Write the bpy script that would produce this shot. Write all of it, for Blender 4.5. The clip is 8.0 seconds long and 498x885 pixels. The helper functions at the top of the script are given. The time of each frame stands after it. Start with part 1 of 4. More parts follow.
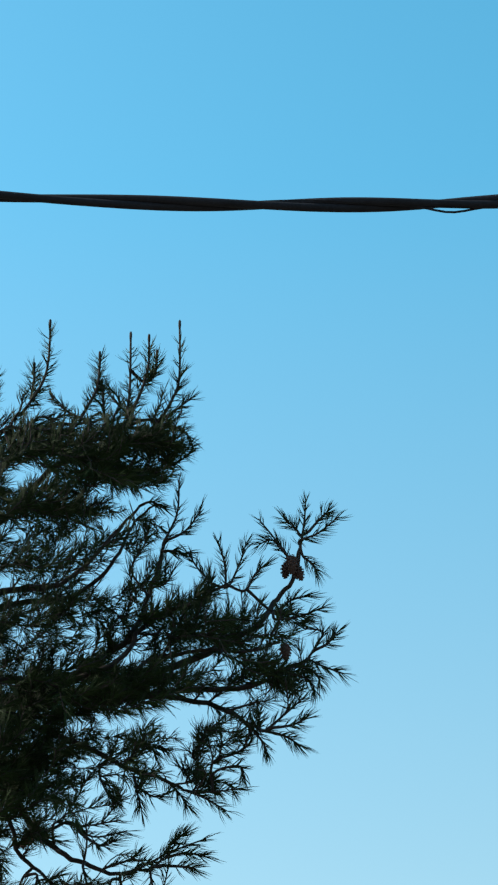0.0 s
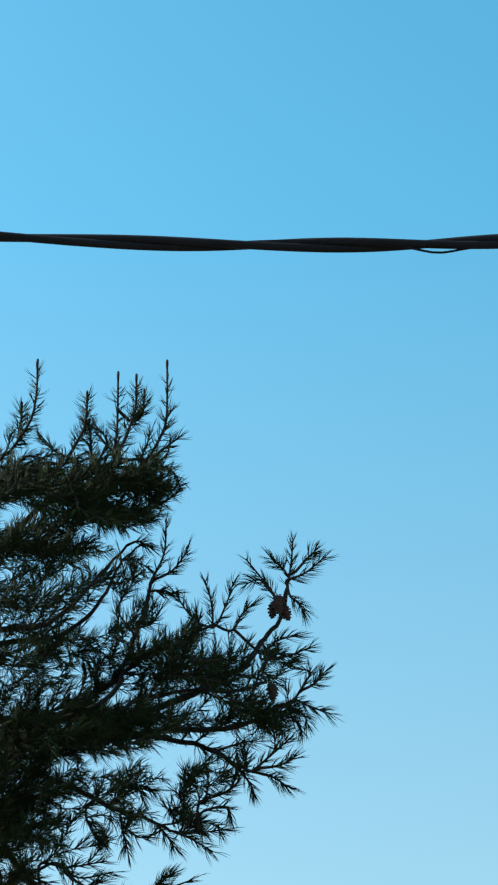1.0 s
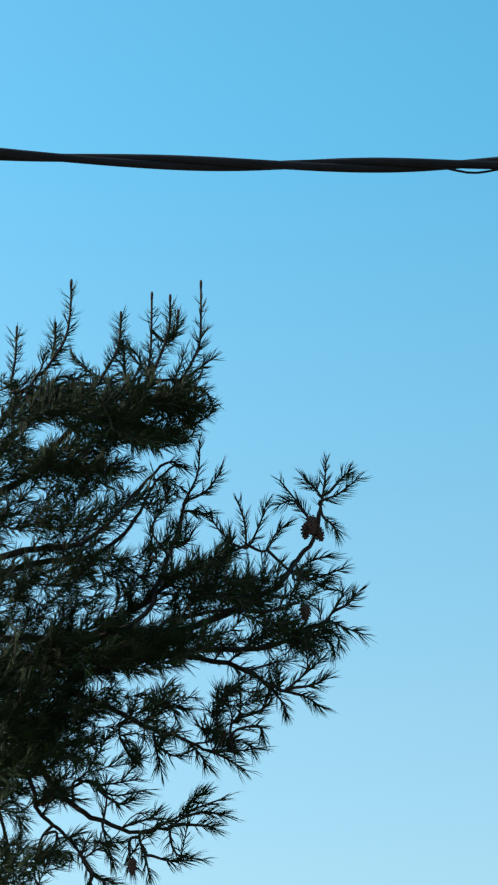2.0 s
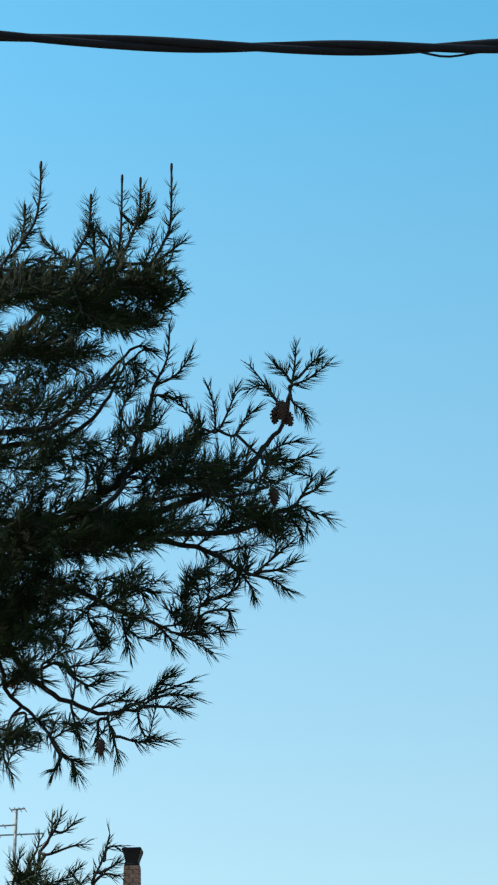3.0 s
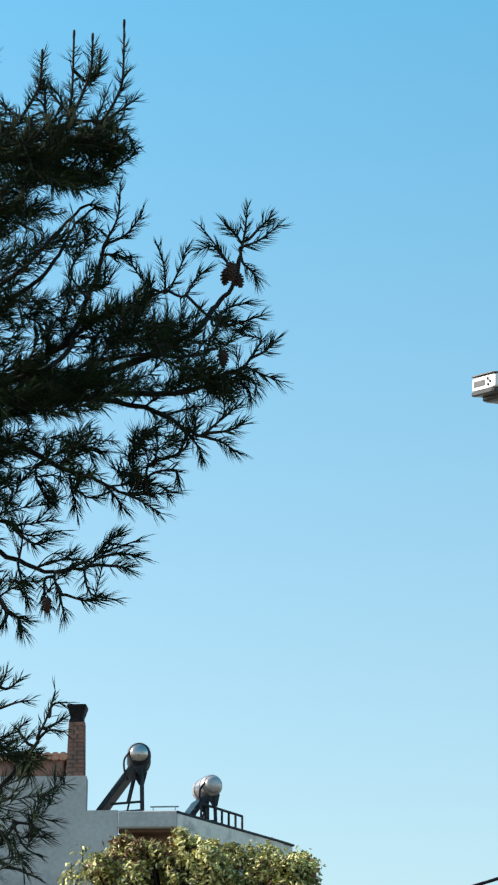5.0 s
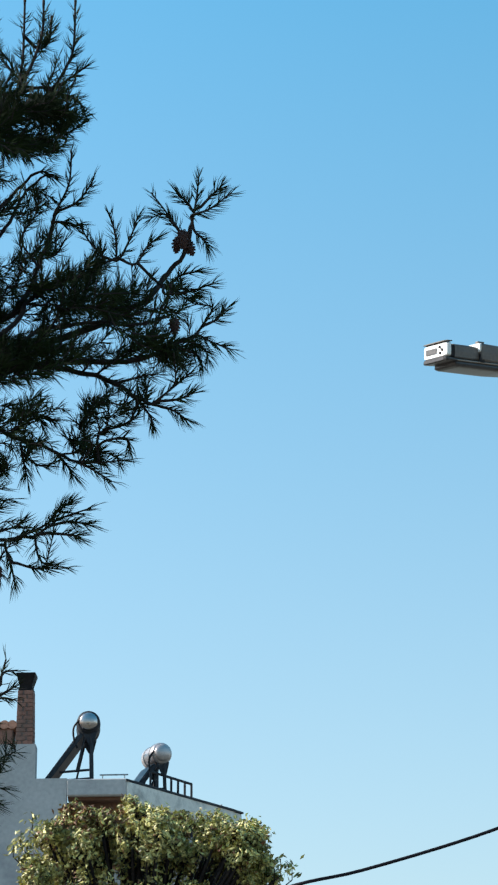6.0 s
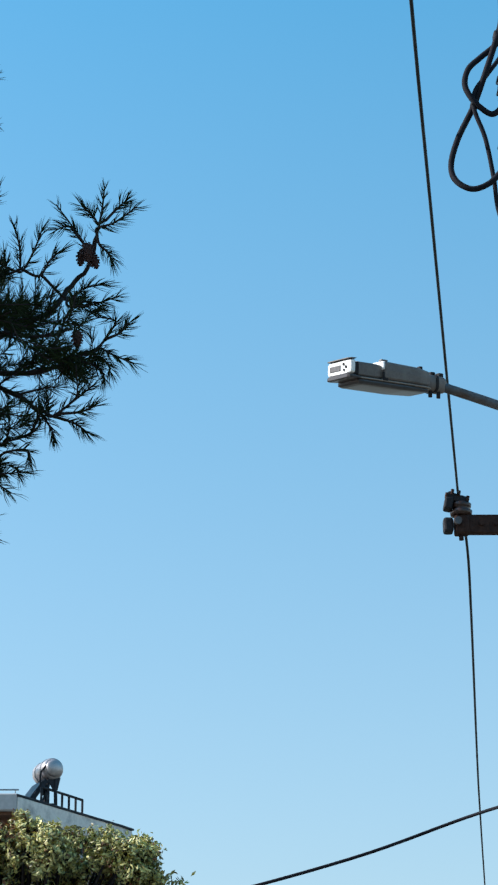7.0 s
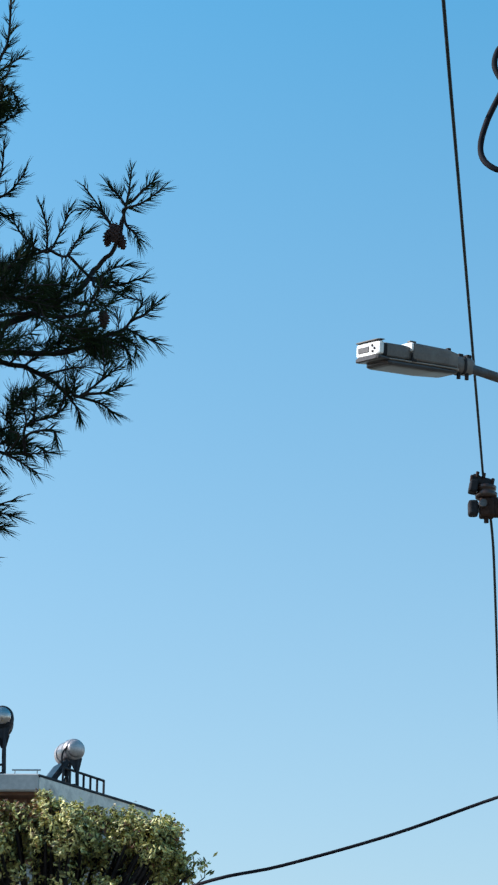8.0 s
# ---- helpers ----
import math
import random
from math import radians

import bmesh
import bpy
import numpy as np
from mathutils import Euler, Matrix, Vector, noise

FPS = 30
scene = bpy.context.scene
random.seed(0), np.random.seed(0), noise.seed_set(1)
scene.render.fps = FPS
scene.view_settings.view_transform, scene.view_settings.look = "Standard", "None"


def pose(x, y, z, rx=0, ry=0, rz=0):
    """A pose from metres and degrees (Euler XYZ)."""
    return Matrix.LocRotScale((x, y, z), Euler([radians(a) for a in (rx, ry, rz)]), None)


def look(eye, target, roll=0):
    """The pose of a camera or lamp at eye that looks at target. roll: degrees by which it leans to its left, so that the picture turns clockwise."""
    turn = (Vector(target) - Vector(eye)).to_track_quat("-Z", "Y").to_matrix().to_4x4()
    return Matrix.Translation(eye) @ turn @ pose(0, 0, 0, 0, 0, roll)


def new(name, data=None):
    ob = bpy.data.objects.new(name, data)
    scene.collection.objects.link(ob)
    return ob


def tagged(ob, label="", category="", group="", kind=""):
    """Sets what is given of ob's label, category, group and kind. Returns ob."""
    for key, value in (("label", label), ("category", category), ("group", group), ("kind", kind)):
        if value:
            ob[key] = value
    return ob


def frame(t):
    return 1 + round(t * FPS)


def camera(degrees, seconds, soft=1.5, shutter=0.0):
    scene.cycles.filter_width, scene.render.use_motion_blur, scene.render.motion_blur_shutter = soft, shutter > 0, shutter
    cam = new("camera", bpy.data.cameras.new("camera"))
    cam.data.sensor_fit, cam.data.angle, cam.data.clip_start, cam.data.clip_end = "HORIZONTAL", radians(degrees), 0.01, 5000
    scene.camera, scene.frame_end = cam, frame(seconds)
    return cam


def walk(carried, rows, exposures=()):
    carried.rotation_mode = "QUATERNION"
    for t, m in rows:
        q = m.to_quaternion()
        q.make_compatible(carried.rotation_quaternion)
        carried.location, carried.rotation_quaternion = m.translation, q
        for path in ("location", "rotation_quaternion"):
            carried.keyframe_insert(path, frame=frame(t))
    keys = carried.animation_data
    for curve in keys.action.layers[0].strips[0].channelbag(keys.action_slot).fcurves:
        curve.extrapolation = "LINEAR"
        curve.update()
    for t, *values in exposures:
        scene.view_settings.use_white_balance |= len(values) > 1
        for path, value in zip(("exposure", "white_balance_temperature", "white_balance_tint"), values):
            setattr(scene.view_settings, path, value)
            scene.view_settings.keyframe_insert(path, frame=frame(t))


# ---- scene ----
EXPOSURES = [(0.0, 0.9, 6850, 5), (0.5, 0.82, 6750, 4), (1.0, 0.9, 6850, 5), (1.7, 0.92, 6850, 5), (2.8, 0.9, 6800, 7), (5.5, 0.86, 6720, 9), (6.3, 0.72, 6280, 11), (7.0, 0.65, 6090, 11), (7.2, 0.63, 5950, 11), (7.5, 0.54, 5920, 11), (8.0, 0.61, 6040, 11)]
cam = camera(13.0, 8.0, soft=2.3)
EYE = (0.0, 0.0, 1.6)
# seconds, yaw, pitch, roll in degrees, and the small drift of the hand to the side and up: a zoomed camera held by a standing viewer
ROWS = [
    (0.0, 5.077, 28.646, -0.822, 0.000, 0.000),
    (0.1, 4.493, 28.710, -0.922, 0.000, 0.000),
    (0.2, 3.425, 28.764, -1.022, 0.000, 0.000),
    (0.3, 3.312, 29.235, -1.122, 0.000, 0.000),
    (0.4, 3.038, 29.393, -1.222, 0.000, 0.000),
    (0.5, 3.424, 29.212, -1.322, 0.000, 0.000),
    (0.6, 4.159, 29.062, -1.246, 0.000, 0.000),
    (0.7, 4.796, 28.959, -1.169, 0.000, 0.000),
    (0.8, 4.951, 29.583, -1.092, 0.000, 0.000),
    (0.9, 4.789, 29.547, -1.015, 0.000, 0.000),
    (1.0, 4.675, 29.680, -0.939, 0.000, 0.000),
    (1.1, 4.303, 29.252, -0.850, 0.000, 0.000),
    (1.2, 4.357, 29.251, -0.762, 0.000, 0.000),
    (1.3, 4.573, 29.535, -0.673, 0.000, 0.000),
    (1.4, 4.453, 28.733, -0.585, 0.000, 0.000),
    (1.5, 4.903, 28.250, -0.497, 0.000, 0.000),
    (1.7, 5.770, 27.952, -0.223, 0.000, 0.000),
    (2.8, 5.159, 25.477, -0.445, 0.000, 0.000),
    (3.0, 4.833, 24.587, -0.325, 0.000, 0.000),
    (3.1, 4.587, 24.247, -0.289, 0.000, 0.000),
    (3.2, 4.587, 23.789, -0.254, 0.000, 0.000),
    (3.3, 4.518, 23.566, -0.218, 0.000, 0.000),
    (3.4, 4.615, 23.625, -0.183, 0.000, 0.000),
    (3.5, 4.591, 23.503, -0.147, 0.000, 0.000),
    (3.6, 4.647, 23.315, -0.148, 0.000, 0.000),
    (3.7, 4.515, 22.828, -0.149, 0.000, 0.000),
    (3.8, 4.184, 22.384, -0.150, 0.000, 0.000),
    (3.9, 3.870, 22.117, -0.151, 0.000, 0.000),
    (4.0, 3.667, 21.841, -0.153, 0.000, 0.000),
    (4.1, 3.555, 21.690, -0.145, 0.000, 0.000),
    (4.2, 3.613, 21.491, -0.137, 0.000, 0.000),
    (5.3, 3.257, 20.943, -0.099, 0.000, 0.000),
    (5.5, 3.088, 21.000, -0.242, 0.000, 0.000),
    (5.6, 2.833, 20.972, -0.284, -0.004, -0.001),
    (5.7, 2.774, 21.135, -0.326, -0.008, -0.001),
    (5.8, 2.669, 20.699, -0.368, -0.011, -0.002),
    (5.9, 2.332, 20.380, -0.410, -0.015, -0.003),
    (6.0, 1.962, 20.129, -0.452, -0.019, -0.003),
    (6.1, 1.930, 19.958, -0.461, -0.019, -0.003),
    (6.2, 1.528, 20.498, -0.470, -0.019, -0.003),
    (6.3, 1.409, 20.701, -0.478, -0.019, -0.002),
    (6.4, 0.976, 20.894, -0.487, -0.020, -0.002),
    (6.5, 0.998, 20.672, -0.496, -0.020, -0.001),
    (6.6, 0.954, 20.015, -0.475, -0.028, -0.006),
    (6.7, 0.778, 19.669, -0.453, -0.036, -0.011),
    (6.8, 0.314, 20.112, -0.433, -0.044, -0.017),
    (6.9, -0.497, 20.595, -0.411, -0.052, -0.022),
    (7.0, -0.957, 20.583, -0.391, -0.060, -0.027),
    (7.1, -1.315, 20.373, -0.262, -0.065, -0.030),
    (7.2, -1.376, 20.001, -0.134, -0.070, -0.033),
    (7.3, -1.377, 19.963, -0.005, -0.075, -0.037),
    (7.4, -0.900, 19.794, 0.124, -0.080, -0.040),
    (7.5, -0.051, 19.703, 0.253, -0.085, -0.044),
    (7.6, -0.070, 19.584, 0.218, -0.089, -0.043),
    (7.7, 0.182, 19.893, 0.184, -0.093, -0.042),
    (7.8, 0.417, 20.364, 0.150, -0.097, -0.042),
    (7.9, -0.022, 20.309, 0.115, -0.101, -0.041),
    (8.0, -0.386, 20.134, 0.081, -0.104, -0.040),
]
walk(cam, [(t, pose(EYE[0] + side, EYE[1], EYE[2] + rise) @ pose(0, 0, 0, 0, 0, yaw) @ pose(0, 0, 0, 90 + pitch, 0, 0) @ pose(0, 0, 0, 0, 0, roll)) for t, yaw, pitch, roll, side, rise in ROWS], exposures=EXPOSURES)

# ---- world, sun ----
SUN_FROM = Vector((-0.84, 0.02, 0.54)).normalized()
world = bpy.data.worlds.new("sky")
scene.world = world
world.use_nodes = True
wn = world.node_tree.nodes
sky = wn.new("ShaderNodeTexSky")
sky.sky_type = "NISHITA"
sky.sun_disc = False
sky.sun_elevation = math.asin(SUN_FROM.z)
sky.sun_rotation = math.atan2(SUN_FROM.x, SUN_FROM.y)
sky.altitude = 50.0
sky.air_density = 1.0
sky.dust_density = 1.0
sky.ozone_density = 1.5
hue = wn.new("ShaderNodeHueSaturation")      # clear southern air: a deep blue above, paler in the haze towards the horizon
hue.inputs["Hue"].default_value = 0.472
where, height, depth_of_blue = wn.new("ShaderNodeTexCoord"), wn.new("ShaderNodeSeparateXYZ"), wn.new("ShaderNodeMapRange")
for socket, value in zip(("From Min", "From Max", "To Min", "To Max"), (0.15, 0.58, 0.89, 1.34)):
    depth_of_blue.inputs[socket].default_value = value
brightness = wn.new("ShaderNodeMapRange")
for socket, value in zip(("From Min", "From Max", "To Min", "To Max"), (0.15, 0.58, 0.715, 1.09)):
    brightness.inputs[socket].default_value = value
world.node_tree.links.new(where.outputs["Generated"], height.inputs[0])
world.node_tree.links.new(height.outputs["Z"], depth_of_blue.inputs["Value"])
world.node_tree.links.new(height.outputs["Z"], brightness.inputs["Value"])
world.node_tree.links.new(brightness.outputs[0], hue.inputs["Value"])
world.node_tree.links.new(depth_of_blue.outputs[0], hue.inputs["Saturation"])
world.node_tree.links.new(sky.outputs[0], hue.inputs["Color"])
world.node_tree.links.new(hue.outputs[0], wn["Background"].inputs[0])
wn["Background"].inputs[1].default_value = 0.15

sun = new("sun", bpy.data.lights.new("sun", "SUN"))
sun.data.energy = 4.0
sun.data.angle = radians(0.5)
sun.data.color = (1.0, 0.94, 0.86)
sun.matrix_world = look((-30, 12, 40), Vector((-30, 12, 40)) - SUN_FROM)


# ---- materials ----
def mat(name, dark, light, rough=0.7, metal=0.0, scale=6.0, fine=60.0, bump=0.2, spots=None, per_piece=0.0):
    """Two tones mixed by noise at two scales, fine relief, and stains of a third tone."""
    m = bpy.data.materials.new(name)
    m.use_nodes = True
    n, k = m.node_tree.nodes, m.node_tree.links.new
    b = n["Principled BSDF"]
    co = n.new("ShaderNodeTexCoord")
    big, small = n.new("ShaderNodeTexNoise"), n.new("ShaderNodeTexNoise")
    big.inputs["Scale"].default_value, small.inputs["Scale"].default_value = scale, fine
    big.inputs["Detail"].default_value, small.inputs["Detail"].default_value = 5.0, 3.0
    for t in (big, small):
        k(co.outputs["Object"], t.inputs["Vector"])
    add = n.new("ShaderNodeMath")
    add.operation = "MULTIPLY_ADD"
    add.inputs[1].default_value = 0.45
    k(small.outputs["Fac"], add.inputs[0])
    half = n.new("ShaderNodeMath")
    half.operation = "MULTIPLY"
    half.inputs[1].default_value = 0.55
    k(big.outputs["Fac"], half.inputs[0])
    k(half.outputs[0], add.inputs[2])
    ramp = n.new("ShaderNodeValToRGB")
    ramp.color_ramp.elements[0].position, ramp.color_ramp.elements[1].position = 0.36, 0.64
    ramp.color_ramp.elements[0].color, ramp.color_ramp.elements[1].color = (*dark, 1), (*light, 1)
    k(add.outputs[0], ramp.inputs[0])
    colour = ramp.outputs[0]
    if spots:
        st, sr, mix = n.new("ShaderNodeTexNoise"), n.new("ShaderNodeValToRGB"), n.new("ShaderNodeMix")
        st.inputs["Scale"].default_value = scale * 0.6
        st.inputs["Detail"].default_value = 8.0
        st.inputs["Roughness"].default_value = 0.7
        k(co.outputs["Object"], st.inputs["Vector"])
        sr.color_ramp.elements[0].position, sr.color_ramp.elements[1].position = 0.52, 0.66
        k(st.outputs["Fac"], sr.inputs[0])
        mix.data_type = "RGBA"
        mix.inputs["B"].default_value = (*spots, 1)
        k(sr.outputs[0], mix.inputs["Factor"])
        k(colour, mix.inputs["A"])
        colour = mix.outputs["Result"]
    if per_piece:
        geo, hsv, mp = n.new("ShaderNodeNewGeometry"), n.new("ShaderNodeHueSaturation"), n.new("ShaderNodeMapRange")
        mp.inputs["To Min"].default_value, mp.inputs["To Max"].default_value = 1 - per_piece, 1 + per_piece
        k(geo.outputs["Random Per Island"], mp.inputs["Value"])
        k(mp.outputs[0], hsv.inputs["Value"])
        k(colour, hsv.inputs["Color"])
        colour = hsv.outputs[0]
    k(colour, b.inputs["Base Color"])
    b.inputs["Roughness"].default_value, b.inputs["Metallic"].default_value = rough, metal
    if bump:
        bp = n.new("ShaderNodeBump")
        bp.inputs["Strength"].default_value, bp.inputs["Distance"].default_value = bump, 0.01
        k(add.outputs[0], bp.inputs["Height"])
        k(bp.outputs[0], b.inputs["Normal"])
    return m


def leafy(m, colour, share=0.3):
    """Lets some light pass through thin leaves."""
    n, k = m.node_tree.nodes, m.node_tree.links.new
    b, out = n["Principled BSDF"], n["Material Output"]
    tr, mix = n.new("ShaderNodeBsdfTranslucent"), n.new("ShaderNodeMixShader")
    tr.inputs[0].default_value = (*colour, 1)
    mix.inputs[0].default_value = share
    k(b.outputs[0], mix.inputs[1])
    k(tr.outputs[0], mix.inputs[2])
    k(mix.outputs[0], out.inputs["Surface"])
    return m


BARK = mat("pine bark", (0.06, 0.04, 0.03), (0.16, 0.11, 0.08), 0.9, scale=9, fine=70, bump=0.8)
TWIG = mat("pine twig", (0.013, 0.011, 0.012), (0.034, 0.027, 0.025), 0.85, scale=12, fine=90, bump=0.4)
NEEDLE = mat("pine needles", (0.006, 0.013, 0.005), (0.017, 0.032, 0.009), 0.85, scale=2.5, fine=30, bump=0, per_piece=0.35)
CONE = mat("pine cone", (0.02, 0.008, 0.007), (0.055, 0.021, 0.016), 0.8, scale=20, fine=120, bump=0.6)
CABLE = mat("black cable sheath", (0.006, 0.006, 0.009), (0.014, 0.014, 0.02), 0.8, scale=8, fine=120, bump=0.15)
WIRE = mat("weathered grey wire", (0.015, 0.02, 0.024), (0.04, 0.05, 0.055), 0.6, 0.3, scale=8, fine=120, bump=0.15)
GALV = mat("galvanised steel", (0.22, 0.23, 0.24), (0.36, 0.37, 0.38), 0.5, 0.6, scale=10, fine=80, bump=0.15, spots=(0.16, 0.13, 0.11))
ARM_STEEL = mat("dull weathered steel", (0.07, 0.07, 0.075), (0.13, 0.13, 0.135), 0.6, 0.3, scale=10, fine=80, bump=0.15, spots=(0.08, 0.05, 0.035))
RUST = mat("rusted steel", (0.024, 0.013, 0.011), (0.07, 0.037, 0.028), 0.85, 0.2, scale=14, fine=90, bump=0.6, spots=(0.04, 0.03, 0.03))
PORCELAIN = mat("brown glazed porcelain", (0.025, 0.012, 0.009), (0.055, 0.026, 0.017), 0.35, scale=10, fine=60, bump=0.05)
# two tones of one grey metal: shade and sunlight are put into the colours
LAMP_SHADED = mat("lamp metal, shaded tone", (0.095, 0.081, 0.075), (0.15, 0.13, 0.118), 0.55, 0.1, scale=9, fine=90, bump=0.1, spots=(0.15, 0.14, 0.13))
LAMP_SUNLIT = mat("lamp metal, sunlit tone", (0.72, 0.72, 0.71), (0.82, 0.82, 0.80), 0.45, scale=9, fine=90, bump=0.05)
# near-black, so the shade of the underside is in the bowl's colour
LAMP_BOWL = mat("lamp bowl, underside shade in its tone", (0.02, 0.017, 0.018), (0.04, 0.034, 0.034), 0.35, scale=7, fine=70, bump=0.05)
LAMP_RIM = mat("beige lamp rim", (0.24, 0.21, 0.19), (0.34, 0.30, 0.27), 0.55, 0.1, scale=9, fine=90, bump=0.1)
SLOT = mat("grey slot cover", (0.05, 0.048, 0.05), (0.10, 0.095, 0.095), 0.6, scale=12, fine=90, bump=0.1)
DARK = mat("dark plastic", (0.012, 0.011, 0.013), (0.03, 0.028, 0.03), 0.6, scale=12, fine=90, bump=0.1)
CONCRETE = mat("grey concrete pole", (0.26, 0.25, 0.24), (0.38, 0.37, 0.35), 0.9, scale=3, fine=60, bump=0.3)
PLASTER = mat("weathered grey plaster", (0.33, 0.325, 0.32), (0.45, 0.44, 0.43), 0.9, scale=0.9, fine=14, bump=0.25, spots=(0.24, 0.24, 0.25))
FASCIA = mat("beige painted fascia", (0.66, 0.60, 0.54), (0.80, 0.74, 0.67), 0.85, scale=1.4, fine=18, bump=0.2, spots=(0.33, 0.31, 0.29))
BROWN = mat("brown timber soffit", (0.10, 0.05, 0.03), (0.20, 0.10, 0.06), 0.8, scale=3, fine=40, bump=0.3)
CLAY = mat("chimney brick", (0.17, 0.08, 0.06), (0.29, 0.145, 0.105), 0.9, scale=4, fine=30, bump=0.4, spots=(0.15, 0.09, 0.07))
MORTAR = mat("chimney mortar", (0.10, 0.07, 0.06), (0.17, 0.12, 0.10), 0.95, scale=8, fine=50, bump=0.4)
SOOT = mat("sooty metal cowl", (0.008, 0.007, 0.008), (0.022, 0.018, 0.018), 0.7, 0.2, scale=8, fine=60, bump=0.3)
TANK = mat("brushed tank steel", (0.34, 0.31, 0.30), (0.50, 0.47, 0.46), 0.2, 0.9, scale=5, fine=40, bump=0.05)
TANK_PALE = mat("pale painted tank", (0.34, 0.31, 0.31), (0.52, 0.47, 0.46), 0.35, 0.5, scale=5, fine=40, bump=0.05)
PANEL = mat("dark collector glass", (0.010, 0.014, 0.022), (0.02, 0.026, 0.036), 0.35, scale=3, fine=30, bump=0)
IRON = mat("dark painted iron", (0.02, 0.022, 0.028), (0.045, 0.048, 0.055), 0.6, 0.2, scale=9, fine=70, bump=0.2)
LEAF = leafy(mat("yellow-green leaves", (0.20, 0.19, 0.04), (0.62, 0.57, 0.24), 0.5, scale=1.5, fine=12, bump=0, per_piece=0.8), (0.25, 0.26, 0.04), 0.09)
DRY_LEAF = mat("dry brown leaves", (0.12, 0.05, 0.02), (0.22, 0.10, 0.04), 0.7, scale=2, fine=12, bump=0, per_piece=0.4)
GROUND = mat("dusty ground", (0.10, 0.09, 0.07), (0.18, 0.16, 0.125), 0.95, scale=0.4, fine=8, bump=0.3, spots=(0.10, 0.11, 0.05))
CLAY_TILE = mat("clay roof tile", (0.24, 0.11, 0.07), (0.40, 0.20, 0.13), 0.85, scale=3, fine=30, bump=0.3)


for dull in (NEEDLE, TWIG, CABLE, WIRE, RUST, SOOT, IRON, PANEL, DARK):
    dull.node_tree.nodes["Principled BSDF"].inputs["Specular IOR Level"].default_value = 0.15


# ---- mesh helpers ----
def mesh_object(name, verts, faces, material, parent=None, label="", smooth=True):
    me = bpy.data.meshes.new(name)
    me.from_pydata([tuple(v) for v in verts], [], faces)
    me.materials.append(material)
    if smooth:
        me.shade_smooth()
    ob = new(name, me)
    if parent:
        ob.parent = parent
    if label:
        tagged(ob, label)
    return ob


def part(name, bm, material, parent=None, label="", smooth=False):
    me = bpy.data.meshes.new(name)
    bmesh.ops.recalc_face_normals(bm, faces=bm.faces[:])
    bm.to_mesh(me)
    bm.free()
    me.materials.append(material)
    if smooth:
        me.shade_smooth()
    ob = new(name, me)
    if parent:
        ob.parent = parent
    if label:
        tagged(ob, label)
    return ob


def box(size, at=(0, 0, 0), bevel=0.0, m=None, bm=None):
    bm = bm or bmesh.new()
    made = bmesh.ops.create_cube(bm, size=1.0, matrix=Matrix.Translation(at) @ (m or Matrix()) @ Matrix.Diagonal((*size, 1)))
    if bevel:
        edges = {e for v in made["verts"] for e in v.link_edges}
        bmesh.ops.bevel(bm, geom=list(edges), offset=bevel, segments=2, affect="EDGES", profile=0.5)
    return bm


def rod(a, b, r, r2=None, sides=12, bm=None):
    bm = bm or bmesh.new()
    a, b = Vector(a), Vector(b)
    turn = (b - a).to_track_quat("Z", "Y").to_matrix().to_4x4()
    bmesh.ops.create_cone(bm, cap_ends=True, segments=sides, radius1=r, radius2=r if r2 is None else r2, depth=(b - a).length,
                          matrix=Matrix.Translation((a + b) / 2) @ turn)
    return bm


def lathe(profile, sides=20, m=None, bm=None):
    """A turned shape about z from (radius, height) pairs."""
    bm = bm or bmesh.new()
    m = m or Matrix()
    rings = []
    for r, z in profile:
        rings.append([bm.verts.new(m @ Vector((r * math.cos(2 * math.pi * i / sides), r * math.sin(2 * math.pi * i / sides), z))) for i in range(sides)])
    for lo, hi in zip(rings, rings[1:]):
        for i in range(sides):
            bm.faces.new((lo[i], lo[(i + 1) % sides], hi[(i + 1) % sides], hi[i]))
    bm.faces.new(rings[0][::-1])
    bm.faces.new(rings[-1])
    return bm


def spline(points, steps=6):
    """Points of a smooth line through those given."""
    p = [Vector(q) for q in points]
    p = [p[0] * 2 - p[1]] + p + [p[-1] * 2 - p[-2]]
    out = []
    for a, b, c, d in zip(p, p[1:], p[2:], p[3:]):
        for i in range(steps):
            t = i / steps
            out.append(0.5 * (2 * b + (c - a) * t + (2 * a - 5 * b + 4 * c - d) * t * t + (3 * b - a - 3 * c + d) * t ** 3))
    return out + [p[-2]]


def tube(verts, faces, pts, radii, sides=6):
    """Adds a closed tube along pts to the lists."""
    base = len(verts)
    side = None
    for i, q in enumerate(pts):
        way = (pts[min(i + 1, len(pts) - 1)] - pts[max(i - 1, 0)]).normalized()
        if side is None:
            side = way.orthogonal().normalized()
        side = (side - way * side.dot(way)).normalized()
        other = way.cross(side)
        r = radii[i] if hasattr(radii, "__len__") else radii
        for s in range(sides):
            a = 2 * math.pi * s / sides
            verts.append(q + (side * math.cos(a) + other * math.sin(a)) * r)
    n = len(pts)
    for i in range(n - 1):
        for s in range(sides):
            a, b = base + i * sides + s, base + i * sides + (s + 1) % sides
            faces.append((a, b, b + sides, a + sides))
    faces.append(tuple(base + s for s in reversed(range(sides))))
    faces.append(tuple(base + (n - 1) * sides + s for s in range(sides)))


def line(name, pts, r, material, parent=None, label="", sides=8, steps=6):
    v, f = [], []
    tube(v, f, spline(pts, steps) if steps else [Vector(p) for p in pts], r, sides)
    return mesh_object(name, v, f, material, parent, label)


def thing(name, label, category, at=(0, 0, 0), group=""):
    e = new(name)
    e.location = at
    e.empty_display_size = 0.2
    return tagged(e, label, category, group)


